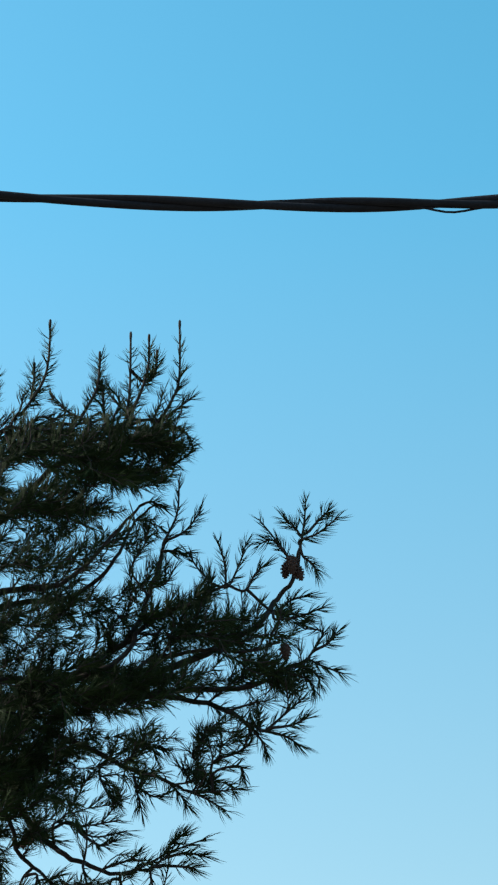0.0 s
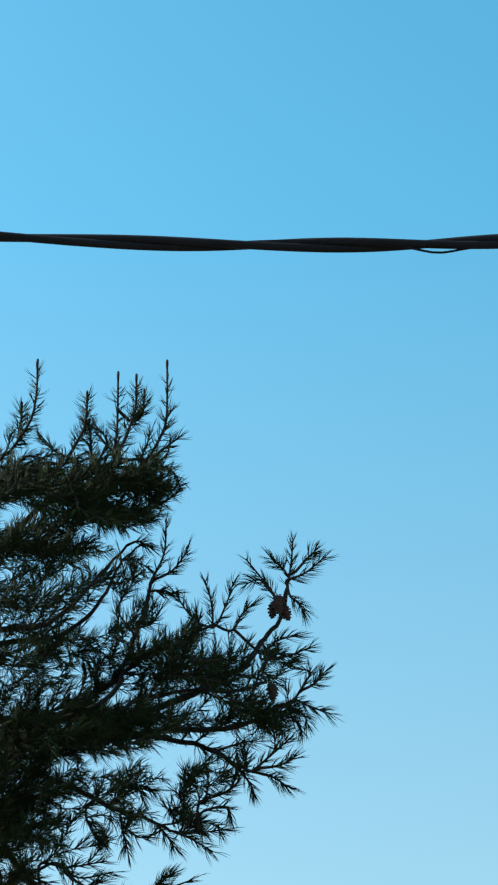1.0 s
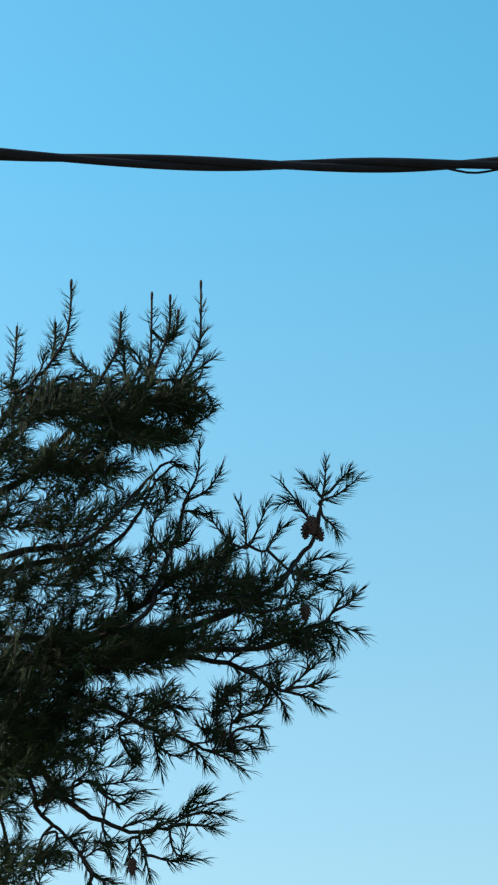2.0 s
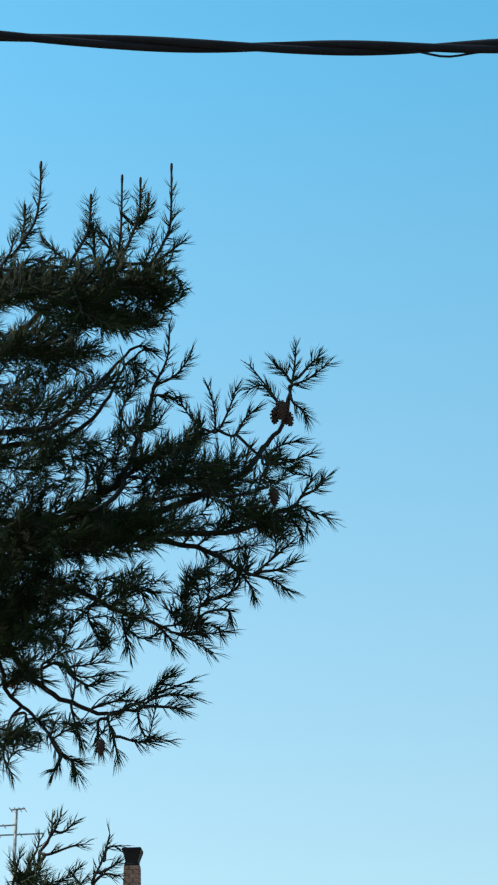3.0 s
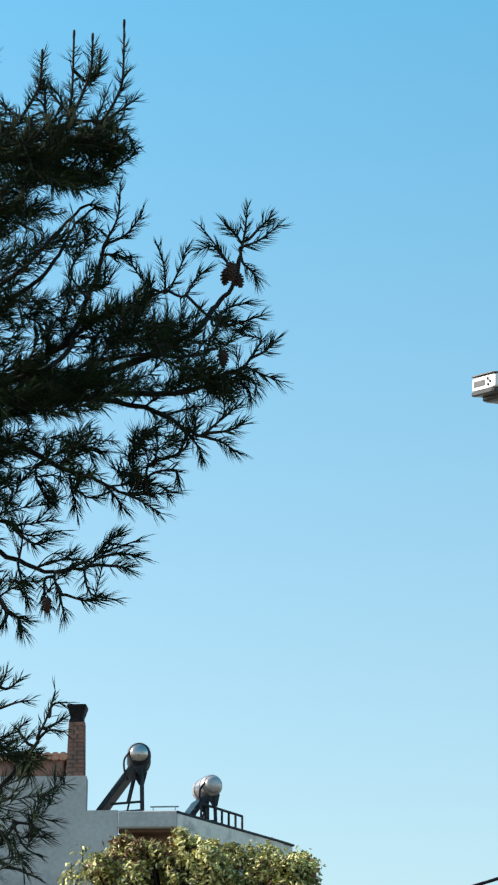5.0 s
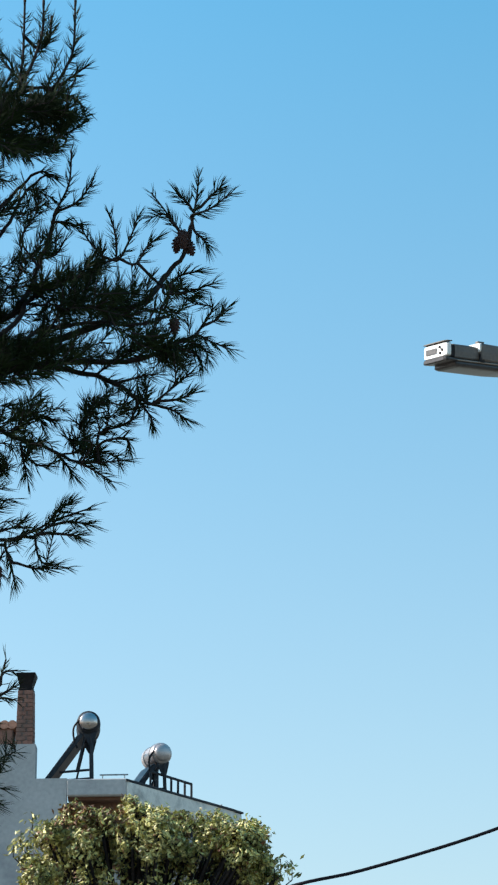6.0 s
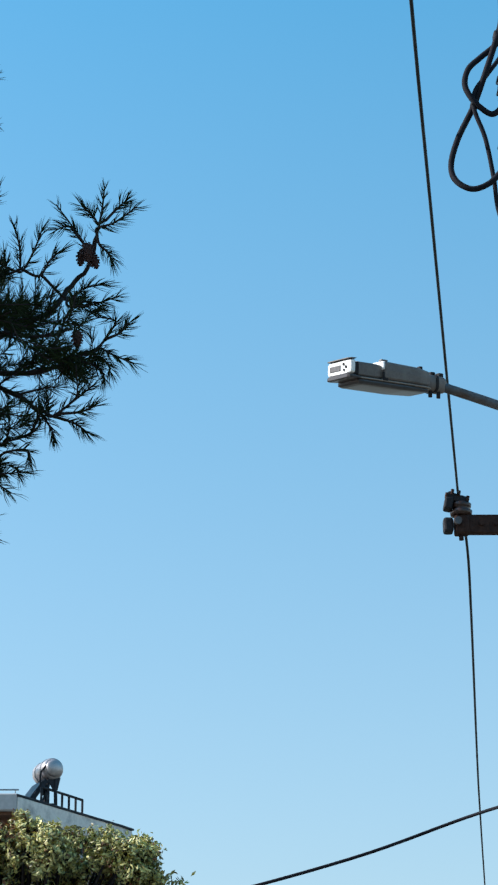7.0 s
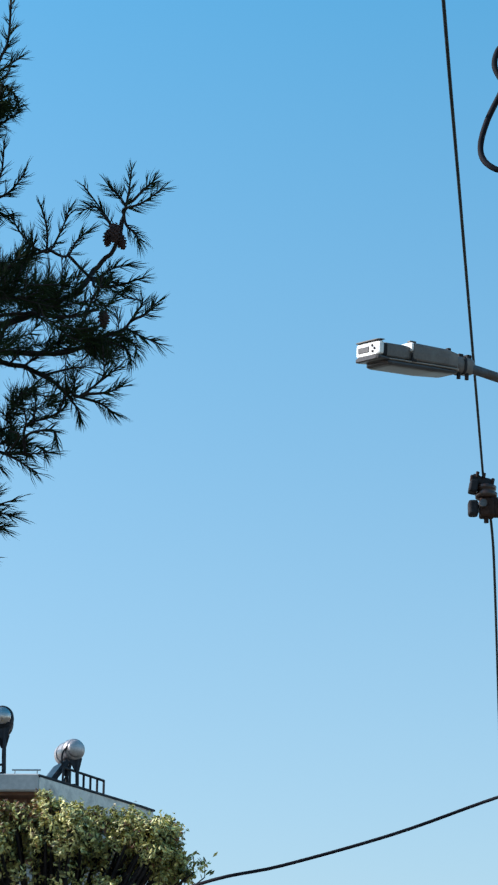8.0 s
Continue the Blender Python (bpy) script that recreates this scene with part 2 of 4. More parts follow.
def stand(parent, obs):
    """Keeps parts built in world places where they are under an Empty that stands elsewhere."""
    for o in obs:
        o.parent = parent
        o.matrix_parent_inverse = Matrix.Translation(parent.location).inverted()


# ---- ground ----
g = bmesh.new()
bmesh.ops.create_grid(g, x_segments=40, y_segments=40, size=1500)
for v in g.verts:
    d = v.co.length
    v.co.z = noise.noise(v.co * 0.01) * 2.0 * min(1.0, max(0.0, (d - 150) / 300)) - 0.01
tagged(part("ground", g, GROUND), "dry dusty ground with sparse low growth", "ground", kind="structure")

# ---- pine ----
rnd = random.Random(7)
PINE = Vector((-3.3, 9.4, 0.0))
pine = thing("pine_tree", "dark green pine with long needles and open crown", "tree", PINE)
node_at = np.zeros((60000, 3))          # places that a twig may grow from, with the wood's radius there
node_r = np.zeros(60000)
grown = 0


def jit(s):
    return Vector((rnd.uniform(-s, s), rnd.uniform(-s, s), rnd.uniform(-s, s)))


def remember(pts, radii):
    global grown
    for p, r in zip(pts, radii):
        node_at[grown], node_r[grown] = p, r
        grown += 1


def wood(name, pts, r0, r1, material, sides=7, steps=5):
    q = spline(pts, steps)
    q = [p + jit(0.006) for p in q]
    n = len(q)
    radii = [r0 + (r1 - r0) * (i / (n - 1)) ** 0.8 for i in range(n)]
    v, f = [], []
    tube(v, f, q, radii, sides)
    if name == "limb":
        remember(q[1:], radii[1:])
    return mesh_object(name, v, f, material)


pine_parts = [wood("trunk", [(-3.3, 9.4, 0.65), (-3.25, 9.38, 2.0), (-3.35, 9.45, 4.0), (-3.2, 9.42, 5.6), (-3.25, 9.4, 7.0), (-3.2, 9.4, 8.1)], 0.17, 0.03, BARK, 12, 8)]


def crown(x, z, y):
    """A place in the crown, whose boughs spread and rise with their distance from the street."""
    k = y / 9.0
    return Vector((x * k, y, 1.6 + (z - 1.6) * k))


def limb(start, way, r0=0.021, r1=0.0045, depth=0.0):
    """A limb from the trunk at the height start through (x, z) places, drifting in depth."""
    pts = [Vector((-3.25, 9.4, start))]
    for i, (x, z) in enumerate(way):
        pts.append(crown(x, z, 9.0 + depth + 0.06 * math.sin(i * 2.1 + start)))
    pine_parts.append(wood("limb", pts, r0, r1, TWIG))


limb(5.9, [(-2.28, 6.05), (-1.94, 6.22), (-1.74, 6.45), (-1.50, 6.58), (-1.35, 6.68), (-1.22, 6.69)], 0.024, 0.006, depth=0.1)
limb(5.9, [(-2.21, 6.23), (-1.98, 6.49), (-1.80, 6.68), (-1.62, 6.69), (-1.49, 6.71)], 0.02, 0.006, depth=0.25)
limb(5.6, [(-2.18, 5.76), (-1.87, 5.84), (-1.71, 5.84), (-1.56, 5.94), (-1.41, 6.12), (-1.32, 6.23)], 0.022, 0.006, depth=0.0)
limb(5.5, [(-2.02, 5.73), (-1.71, 5.77), (-1.56, 5.82), (-1.43, 5.96), (-1.35, 6.13), (-1.25, 6.23)], 0.018, 0.005, depth=0.15)
limb(5.2, [(-2.16, 5.37), (-1.70, 5.38), (-1.47, 5.48), (-1.34, 5.59), (-1.28, 5.75), (-1.23, 5.90), (-1.20, 6.04)], 0.024, 0.008, depth=0.05)
limb(4.9, [(-2.10, 5.26), (-1.54, 5.32), (-1.08, 5.44), (-0.79, 5.58), (-0.70, 5.70), (-0.61, 5.81), (-0.57, 5.98)], 0.026, 0.008, depth=0.2)
limb(4.85, [(-2.00, 5.25), (-1.46, 5.26), (-1.08, 5.30), (-0.83, 5.30), (-0.65, 5.37), (-0.55, 5.42)], 0.022, 0.008, depth=0.1)
limb(4.8, [(-2.00, 5.24), (-1.39, 5.29), (-1.00, 5.23), (-0.83, 5.13), (-0.75, 5.09)], 0.02, 0.007, depth=0.0)
limb(4.7, [(-2.05, 5.17), (-1.69, 5.12), (-1.38, 4.96), (-1.23, 4.90), (-1.07, 4.82)], 0.02, 0.006, depth=0.05)
limb(4.6, [(-2.09, 4.99), (-1.77, 4.70), (-1.67, 4.60), (-1.54, 4.52), (-1.39, 4.47), (-1.24, 4.49)], 0.02, 0.007, depth=0.1)
limb(4.5, [(-2.03, 4.77), (-1.81, 4.56), (-1.71, 4.48), (-1.64, 4.39)], 0.014, 0.006, depth=0.0)
limb(5.2, [(-1.59, 5.38), (-1.29, 5.62), (-1.09, 5.72), (-0.91, 5.80)], 0.016, 0.006, depth=-0.1)
limb(5.0, [(-1.54, 5.32), (-1.26, 5.45), (-1.01, 5.49), (-0.83, 5.47), (-0.67, 5.51)], 0.014, 0.006, depth=-0.15)
limb(3.2, [(-1.91, 3.48), (-1.73, 3.71), (-1.64, 3.85)], 0.016, 0.007, depth=0.0)
limb(3.1, [(-1.86, 3.38), (-1.63, 3.49), (-1.49, 3.63), (-1.42, 3.74)], 0.016, 0.007, depth=0.05)
limb(3.0, [(-1.85, 3.10), (-1.62, 3.24), (-1.50, 3.38)], 0.014, 0.006, depth=0.05)
limb(5.9, [(-2.31, 6.12), (-2.06, 6.55), (-1.96, 6.70)], 0.02, 0.006, depth=0.2)
limb(4.6, [(-2.25, 5.10), (-2.05, 4.77), (-1.93, 4.33)], 0.02, 0.006, depth=0.25)

twig_v, twig_f = [], []
nd_v, nd_f = [], []


def needle(base, way, axis, length, r):
    """One slender three-sided needle that bends towards the shoot's own direction."""
    way = way.normalized()
    s = way.orthogonal().normalized()
    o = way.cross(s)
    i = len(nd_v)
    mid = base + way * length * 0.55
    tip = mid + (way + axis * 0.45).normalized() * length * 0.45 + Vector((0, 0, -0.05 * length)) + jit(0.05 * length)
    for at, k in ((base, 1.0), (mid, 0.9)):
        nd_v.extend((at + s * r * k, at + (o * 0.87 - s * 0.5) * r * k, at - (o * 0.87 + s * 0.5) * r * k))
    nd_v.append(tip)
    for a, b in ((0, 1), (1, 2), (2, 0)):
        nd_f.append((i + a, i + b, i + 3 + b, i + 3 + a))
        nd_f.append((i + 3 + a, i + 3 + b, i + 6))


def feather(q, count, reach=(0.065, 0.10), flare=(0.45, 1.05), first=0.0, last=1.0, close=0.5, r=0.0017):
    """Needles in pairs all along the line q, closing towards its tip."""
    n = len(q) - 1
    for i in range(count // 2):
        u = first + (last - first) * (i + rnd.random()) / (count // 2)
        j = min(n - 1, int(u * n))
        at = q[j].lerp(q[j + 1], u * n - j)
        axis = (q[j + 1] - q[j]).normalized()
        out = axis.orthogonal().normalized()
        out.rotate(Matrix.Rotation(rnd.uniform(0, 6.28), 3, axis))
        tilt = rnd.uniform(*flare) * (1.0 - close * u * u)
        size = rnd.uniform(*reach)
        for k in (-0.07, 0.07):
            needle(at, axis * math.cos(tilt + k) + out * math.sin(tilt + k) + jit(0.05), axis, size, r * rnd.uniform(0.8, 1.15))


def shoot(tip, lift, needles, length):
    """A leafy shoot that leaves the nearest wood, sags and turns up (or down) by lift to end at tip."""
    d = node_at[:grown] - np.array(tip)
    far = np.sqrt((d * d).sum(1))
    cost = np.abs(far - length) + 0.5 * np.maximum(0.0, d[:, 0] + 0.02) + 0.4 * np.maximum(0.0, d[:, 2])
    j = int(cost.argmin())
    start, r0 = Vector(node_at[j]), node_r[j]
    span = tip - start
    gap = span.length
    if gap > 0.42 or gap < 0.03:
        return
    bend = Vector((0.25, 0, -lift)) * gap * 0.38 + jit(0.12 * gap)
    q = spline([start, start.lerp(tip, 0.5) + bend, tip], 4)
    n = len(q)
    ra, rb = min(r0 * 0.85, 0.0045 + 0.010 * gap), 0.003
    radii = [ra + (rb - ra) * i / (n - 1) for i in range(n)]
    tube(twig_v, twig_f, q, radii, 5)
    remember(q[2:-1], radii[2:-1])
    feather(q, needles, first=max(0.0, 1.0 - 0.17 / gap))


def clump(x, z, rx, rz, count, lift, depth=0.42, needles=40):
    """Shoots spread through one bough's cloud of foliage, the inner ones first."""
    tips = []
    while len(tips) < count:
        u = Vector((rnd.gauss(0, 0.62), rnd.uniform(-1, 1), rnd.gauss(0, 0.62)))
        if u.xz.length < 1.4:
            tips.append(u)
    tips.sort(key=lambda u: u.x + 0.4 * u.z)
    for u in tips:
        shoot(crown(x + u.x * rx, z + u.z * rz, 9.0 + u.y * depth), lift + rnd.uniform(-0.4, 0.4), int(needles * rnd.uniform(0.75, 1.25)), rnd.uniform(0.09, 0.19))


def sprig(way, r0, r1):
    """A curved twig through (x, z) places, begun on the wood behind its first place."""
    y = 9.0 + rnd.uniform(-0.08, 0.08)
    q = spline([crown(x, z, y) for x, z in way], 6)
    d = node_at[:grown] - np.array(q[0])
    cost = np.sqrt((d * d).sum(1)) + 0.8 * np.maximum(0.0, d @ np.array((q[3] - q[0]).normalized()))
    foot = Vector(node_at[int(cost.argmin())])
    if (foot - q[0]).length > 0.04:
        q = spline([foot] + [crown(x, z, y) for x, z in way], 6)
    else:
        q[0] = foot
    n = len(q)
    radii = [r0 + (r1 - r0) * i / (n - 1) for i in range(n)]
    tube(twig_v, twig_f, q, radii, 6)
    remember(q[1:-2], radii[1:-2])
    return q


def leader(way, needles=54, reach=(0.065, 0.098)):
    """A sprig that stands clear of the crown, feathered over its outer part."""
    feather(sprig(way, 0.0075, 0.0034), needles, reach=reach, flare=(0.5, 1.1), first=0.3, close=0.45, r=0.0019)


def candle(way):
    """An upright leading shoot with short spreading needles and a bare bud at its top."""
    q = sprig(way, 0.0085, 0.0055)
    feather(q, 130, reach=(0.065, 0.105), flare=(0.75, 1.3), first=0.15, last=0.9, close=0.35, r=0.0018)
    tube(twig_v, twig_f, [q[-1] - Vector((0, 0, 0.05)), q[-1] - Vector((0, 0, 0.02)), q[-1], q[-1] + Vector((0, 0, 0.008))], [0.005, 0.0075, 0.007, 0.003], 6)


# sprigs that stand out against the sky
for way in ([(-1.21, 6.69), (-1.14, 6.74), (-1.07, 6.80)],
    [(-1.21, 6.66), (-1.12, 6.63), (-1.07, 6.56)],
    [(-1.23, 6.48), (-1.15, 6.45), (-1.09, 6.49)],
    [(-1.75, 6.69), (-1.68, 6.76), (-1.75, 6.86)],
    [(-1.58, 6.70), (-1.67, 6.76), (-1.75, 6.84)],
    [(-1.26, 6.68), (-1.23, 6.75), (-1.21, 6.83)],
    [(-1.45, 6.70), (-1.42, 6.80), (-1.47, 6.88)],
    [(-1.85, 6.69), (-1.80, 6.74), (-1.71, 6.72)],
    [(-1.35, 6.70), (-1.42, 6.78), (-1.47, 6.84)],
    [(-1.94, 6.70), (-1.90, 6.79), (-1.89, 6.87)],
    [(-1.20, 6.04), (-1.14, 6.18), (-1.13, 6.36)],
    [(-1.20, 6.04), (-1.10, 6.09), (-1.03, 6.19)]):
    leader(way)
for way in ([(-1.22, 5.99), (-1.16, 5.99), (-1.09, 5.97)],
    [(-1.32, 6.23), (-1.26, 6.25), (-1.20, 6.21)],
    [(-1.28, 5.78), (-1.35, 5.90), (-1.31, 6.01)],
    [(-0.57, 5.98), (-0.55, 6.10), (-0.54, 6.21)],
    [(-0.57, 6.01), (-0.49, 6.04), (-0.39, 6.12)],
    [(-0.57, 6.03), (-0.59, 6.07), (-0.64, 6.12)],
    [(-0.59, 5.87), (-0.65, 5.97), (-0.76, 6.13)],
    [(-0.65, 5.96), (-0.70, 6.02), (-0.76, 6.00)],
    [(-0.54, 6.04), (-0.48, 6.11), (-0.44, 6.15)],
    [(-0.56, 5.93), (-0.52, 5.89), (-0.50, 5.85)],
    [(-0.97, 5.80), (-1.04, 5.89), (-1.09, 5.98)],
    [(-0.92, 5.80), (-0.92, 5.91), (-0.95, 6.03)]):
    leader(way)
for way in ([(-0.90, 5.80), (-0.85, 5.91), (-0.82, 6.01)],
    [(-0.83, 5.77), (-0.78, 5.85), (-0.73, 5.90)],
    [(-0.70, 5.66), (-0.62, 5.71), (-0.53, 5.73)],
    [(-0.69, 5.62), (-0.58, 5.63), (-0.47, 5.67)],
    [(-0.72, 5.51), (-0.66, 5.63), (-0.54, 5.64)],
    [(-0.55, 5.42), (-0.50, 5.50), (-0.48, 5.55), (-0.57, 5.57)],
    [(-0.55, 5.42), (-0.48, 5.38), (-0.39, 5.34)],
    [(-0.57, 5.39), (-0.51, 5.34), (-0.50, 5.30)],
    [(-0.52, 5.46), (-0.46, 5.49), (-0.42, 5.54)],
    [(-0.65, 5.36), (-0.55, 5.32), (-0.52, 5.26)],
    [(-0.75, 5.09), (-0.65, 5.17), (-0.57, 5.24)],
    [(-0.75, 5.09), (-0.66, 5.06), (-0.59, 5.01)]):
    leader(way)
for way in ([(-0.73, 5.10), (-0.63, 5.11), (-0.56, 5.14)],
    [(-0.83, 5.13), (-0.76, 5.04), (-0.74, 4.98)],
    [(-1.07, 4.82), (-0.96, 4.82), (-0.85, 4.83)],
    [(-1.07, 4.82), (-1.01, 4.79), (-0.92, 4.73)],
    [(-1.16, 4.86), (-1.12, 4.81), (-1.09, 4.76)],
    [(-1.33, 4.93), (-1.31, 4.83), (-1.29, 4.75)],
    [(-1.31, 4.86), (-1.24, 4.81), (-1.17, 4.82)],
    [(-0.98, 4.95), (-0.88, 4.99), (-0.81, 5.04)],
    [(-0.95, 4.92), (-0.86, 4.93), (-0.84, 4.87)],
    [(-1.48, 4.94), (-1.45, 4.85), (-1.41, 4.79)],
    [(-1.67, 4.71), (-1.55, 4.69), (-1.38, 4.71)],
    [(-1.60, 4.71), (-1.50, 4.64), (-1.35, 4.66)]):
    leader(way)
for way in ([(-1.57, 4.67), (-1.47, 4.60), (-1.40, 4.62)],
    [(-1.24, 4.49), (-1.15, 4.56), (-1.01, 4.61)],
    [(-1.19, 4.53), (-1.10, 4.55), (-1.01, 4.53)],
    [(-1.18, 4.57), (-1.15, 4.60), (-1.10, 4.64)],
    [(-1.25, 4.48), (-1.22, 4.37), (-1.11, 4.34)],
    [(-1.21, 4.50), (-1.11, 4.49), (-1.06, 4.48)],
    [(-1.32, 4.48), (-1.20, 4.54), (-1.16, 4.58)],
    [(-1.38, 4.46), (-1.35, 4.35), (-1.33, 4.26)],
    [(-1.34, 4.37), (-1.25, 4.34), (-1.18, 4.34)],
    [(-1.42, 4.44), (-1.42, 4.35), (-1.41, 4.32)],
    [(-1.44, 4.50), (-1.34, 4.53), (-1.31, 4.55)],
    [(-1.64, 4.39), (-1.58, 4.29), (-1.48, 4.25)]):
    leader(way)
for way in ([(-1.58, 4.30), (-1.59, 4.25), (-1.61, 4.22)],
    [(-1.58, 4.30), (-1.53, 4.26), (-1.51, 4.21)],
    [(-1.81, 4.45), (-1.83, 4.30), (-1.79, 4.21)],
    [(-1.54, 4.50), (-1.51, 4.39), (-1.49, 4.34)],
    [(-1.74, 4.48), (-1.76, 4.39), (-1.82, 4.35)]):
    leader(way)

# a low bough before the house
for way in ([(-1.67, 3.85), (-1.60, 3.96), (-1.57, 4.03)],
    [(-1.63, 3.90), (-1.61, 3.96), (-1.61, 4.01)],
    [(-1.70, 3.82), (-1.67, 3.88), (-1.66, 3.93)],
    [(-1.62, 3.86), (-1.53, 3.89), (-1.47, 3.90)],
    [(-1.58, 3.95), (-1.55, 3.96), (-1.51, 4.00)],
    [(-1.77, 3.71), (-1.75, 3.82), (-1.74, 3.87)],
    [(-1.43, 3.74), (-1.39, 3.83), (-1.36, 3.94)],
    [(-1.38, 3.83), (-1.37, 3.88), (-1.31, 3.89)],
    [(-1.41, 3.77), (-1.35, 3.80), (-1.32, 3.82)],
    [(-1.43, 3.73), (-1.38, 3.77), (-1.31, 3.76)],
    [(-1.46, 3.70), (-1.51, 3.77), (-1.49, 3.80)],
    [(-1.52, 3.38), (-1.45, 3.37), (-1.38, 3.33)]):
    leader(way, 26, (0.045, 0.075))
for way in ([(-1.52, 3.38), (-1.47, 3.28), (-1.39, 3.23)],
    [(-1.63, 3.24), (-1.51, 3.19), (-1.39, 3.14)]):
    leader(way, 26, (0.045, 0.075))

# upright candles at the top of the crown
for way in ([(-1.91, 6.74), (-1.85, 6.83), (-1.79, 6.95), (-1.77, 7.09), (-1.77, 7.28)],
    [(-1.85, 6.84), (-1.84, 6.94), (-1.84, 7.04)],
    [(-1.62, 6.69), (-1.57, 6.79), (-1.53, 6.88), (-1.52, 6.99), (-1.52, 7.08)],
    [(-1.49, 6.72), (-1.50, 6.85), (-1.51, 6.92)],
    [(-1.38, 6.72), (-1.37, 6.88), (-1.37, 7.18)],
    [(-1.35, 6.76), (-1.30, 6.90), (-1.28, 7.01), (-1.28, 7.16)],
    [(-1.30, 6.90), (-1.25, 6.94), (-1.24, 7.07)],
    [(-1.22, 6.69), (-1.15, 6.83), (-1.13, 6.94), (-1.13, 7.23)],
    [(-2.04, 6.67), (-2.03, 6.86), (-2.03, 7.03)]):
    candle(way)

# boughs, from the trunk outwards
clump(-2.14, 6.46, 0.21, 0.25, 60, 0.4)
clump(-2.13, 6.05, 0.18, 0.22, 50, 0.3)
clump(-2.12, 5.65, 0.18, 0.22, 60, 0.2)
clump(-2.00, 5.25, 0.21, 0.17, 80, 0.1)
clump(-1.96, 4.98, 0.18, 0.22, 100, 0.0)
clump(-1.97, 4.67, 0.16, 0.17, 50, -0.1)
clump(-1.93, 4.38, 0.13, 0.17, 26, -0.2)
clump(-1.82, 6.62, 0.22, 0.12, 62, 0.5)
clump(-1.61, 6.59, 0.18, 0.13, 54, 0.5)
clump(-1.39, 6.60, 0.18, 0.13, 56, 0.5)
clump(-1.20, 6.59, 0.12, 0.12, 32, 0.4)
clump(-1.32, 6.41, 0.14, 0.07, 46, 0.1)
clump(-1.50, 6.43, 0.16, 0.08, 34, 0.1)
clump(-1.81, 6.30, 0.16, 0.12, 56, 0.2)
clump(-1.60, 6.25, 0.14, 0.11, 34, 0.2)
clump(-1.80, 6.04, 0.17, 0.13, 34, 0.3)
clump(-1.56, 6.04, 0.16, 0.14, 28, 0.4)
clump(-1.34, 6.10, 0.10, 0.14, 12, 0.5)
clump(-1.74, 5.76, 0.21, 0.13, 44, 0.3)
clump(-1.45, 5.75, 0.18, 0.14, 30, 0.4)
clump(-1.23, 5.90, 0.10, 0.14, 10, 0.5)
clump(-1.11, 5.65, 0.20, 0.12, 58, 0.3)
clump(-0.87, 5.60, 0.13, 0.12, 32, 0.3)
clump(-1.00, 5.80, 0.12, 0.07, 14, 0.6)
clump(-1.75, 5.49, 0.24, 0.14, 64, 0.2)
clump(-1.39, 5.46, 0.24, 0.13, 52, 0.2)
clump(-1.62, 5.31, 0.37, 0.10, 120, 0.1)
clump(-1.16, 5.36, 0.26, 0.10, 46, 0.1)
clump(-1.84, 5.03, 0.16, 0.25, 110, 0.0)
clump(-0.73, 5.41, 0.14, 0.10, 32, 0.2)
clump(-0.62, 5.60, 0.08, 0.10, 8, 0.3)
clump(-0.68, 5.31, 0.12, 0.06, 12, -0.1)
clump(-0.80, 5.13, 0.13, 0.10, 9, -0.1)
clump(-1.00, 5.10, 0.18, 0.13, 22, -0.1)
clump(-1.30, 5.09, 0.24, 0.13, 30, -0.1)
clump(-1.64, 5.08, 0.18, 0.13, 34, -0.2)
clump(-1.73, 4.87, 0.14, 0.11, 36, -0.2)
clump(-1.00, 4.89, 0.12, 0.07, 11, -0.2)
clump(-1.28, 4.91, 0.13, 0.07, 11, -0.3)
clump(-1.55, 4.80, 0.16, 0.10, 15, -0.1)
clump(-1.72, 4.66, 0.10, 0.08, 14, -0.1)
clump(-1.54, 4.46, 0.16, 0.08, 8, -0.4)
clump(-1.24, 4.49, 0.13, 0.04, 3, -0.2)
clump(-1.76, 4.38, 0.09, 0.08, 12, -0.4)
clump(-1.71, 3.78, 0.14, 0.08, 18, 0.4)
clump(-1.55, 3.69, 0.13, 0.08, 14, 0.3)
clump(-1.63, 3.56, 0.21, 0.13, 30, 0.3)
clump(-1.44, 3.63, 0.08, 0.07, 5, 0.3)
clump(-1.44, 3.47, 0.13, 0.11, 7, 0.1)
clump(-1.59, 3.26, 0.18, 0.11, 14, 0.0)

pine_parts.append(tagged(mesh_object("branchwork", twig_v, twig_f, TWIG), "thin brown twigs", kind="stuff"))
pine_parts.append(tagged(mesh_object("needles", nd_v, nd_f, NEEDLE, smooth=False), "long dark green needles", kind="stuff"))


def cone(at, lean, size):
    """A closed cone of spiralling scales, hanging from its twig."""
    bm = bmesh.new()
    m = Matrix.Translation(at) @ lean.to_track_quat("Z", "Y").to_matrix().to_4x4() @ Matrix.Scale(size, 4)
    lathe([(0.05, 0.0), (0.22, 0.1), (0.27, 0.35), (0.2, 0.7), (0.06, 1.0)], 10, m, bm)
    for i in range(44):
        u = (i + 0.5) / 44
        r = 0.27 * math.sin(math.pi * (0.15 + 0.8 * u)) + 0.03
        a = i * 2.399
        box((0.11, 0.09, 0.05), (0, 0, 0), 0.0, m @ Matrix.Rotation(a, 4, "Z") @ Matrix.Translation((r, 0, u * 0.95)) @ Matrix.Rotation(-0.6, 4, "Y"), bm)
    return part("cone", bm, CONE, None, "reddish brown pine cone")


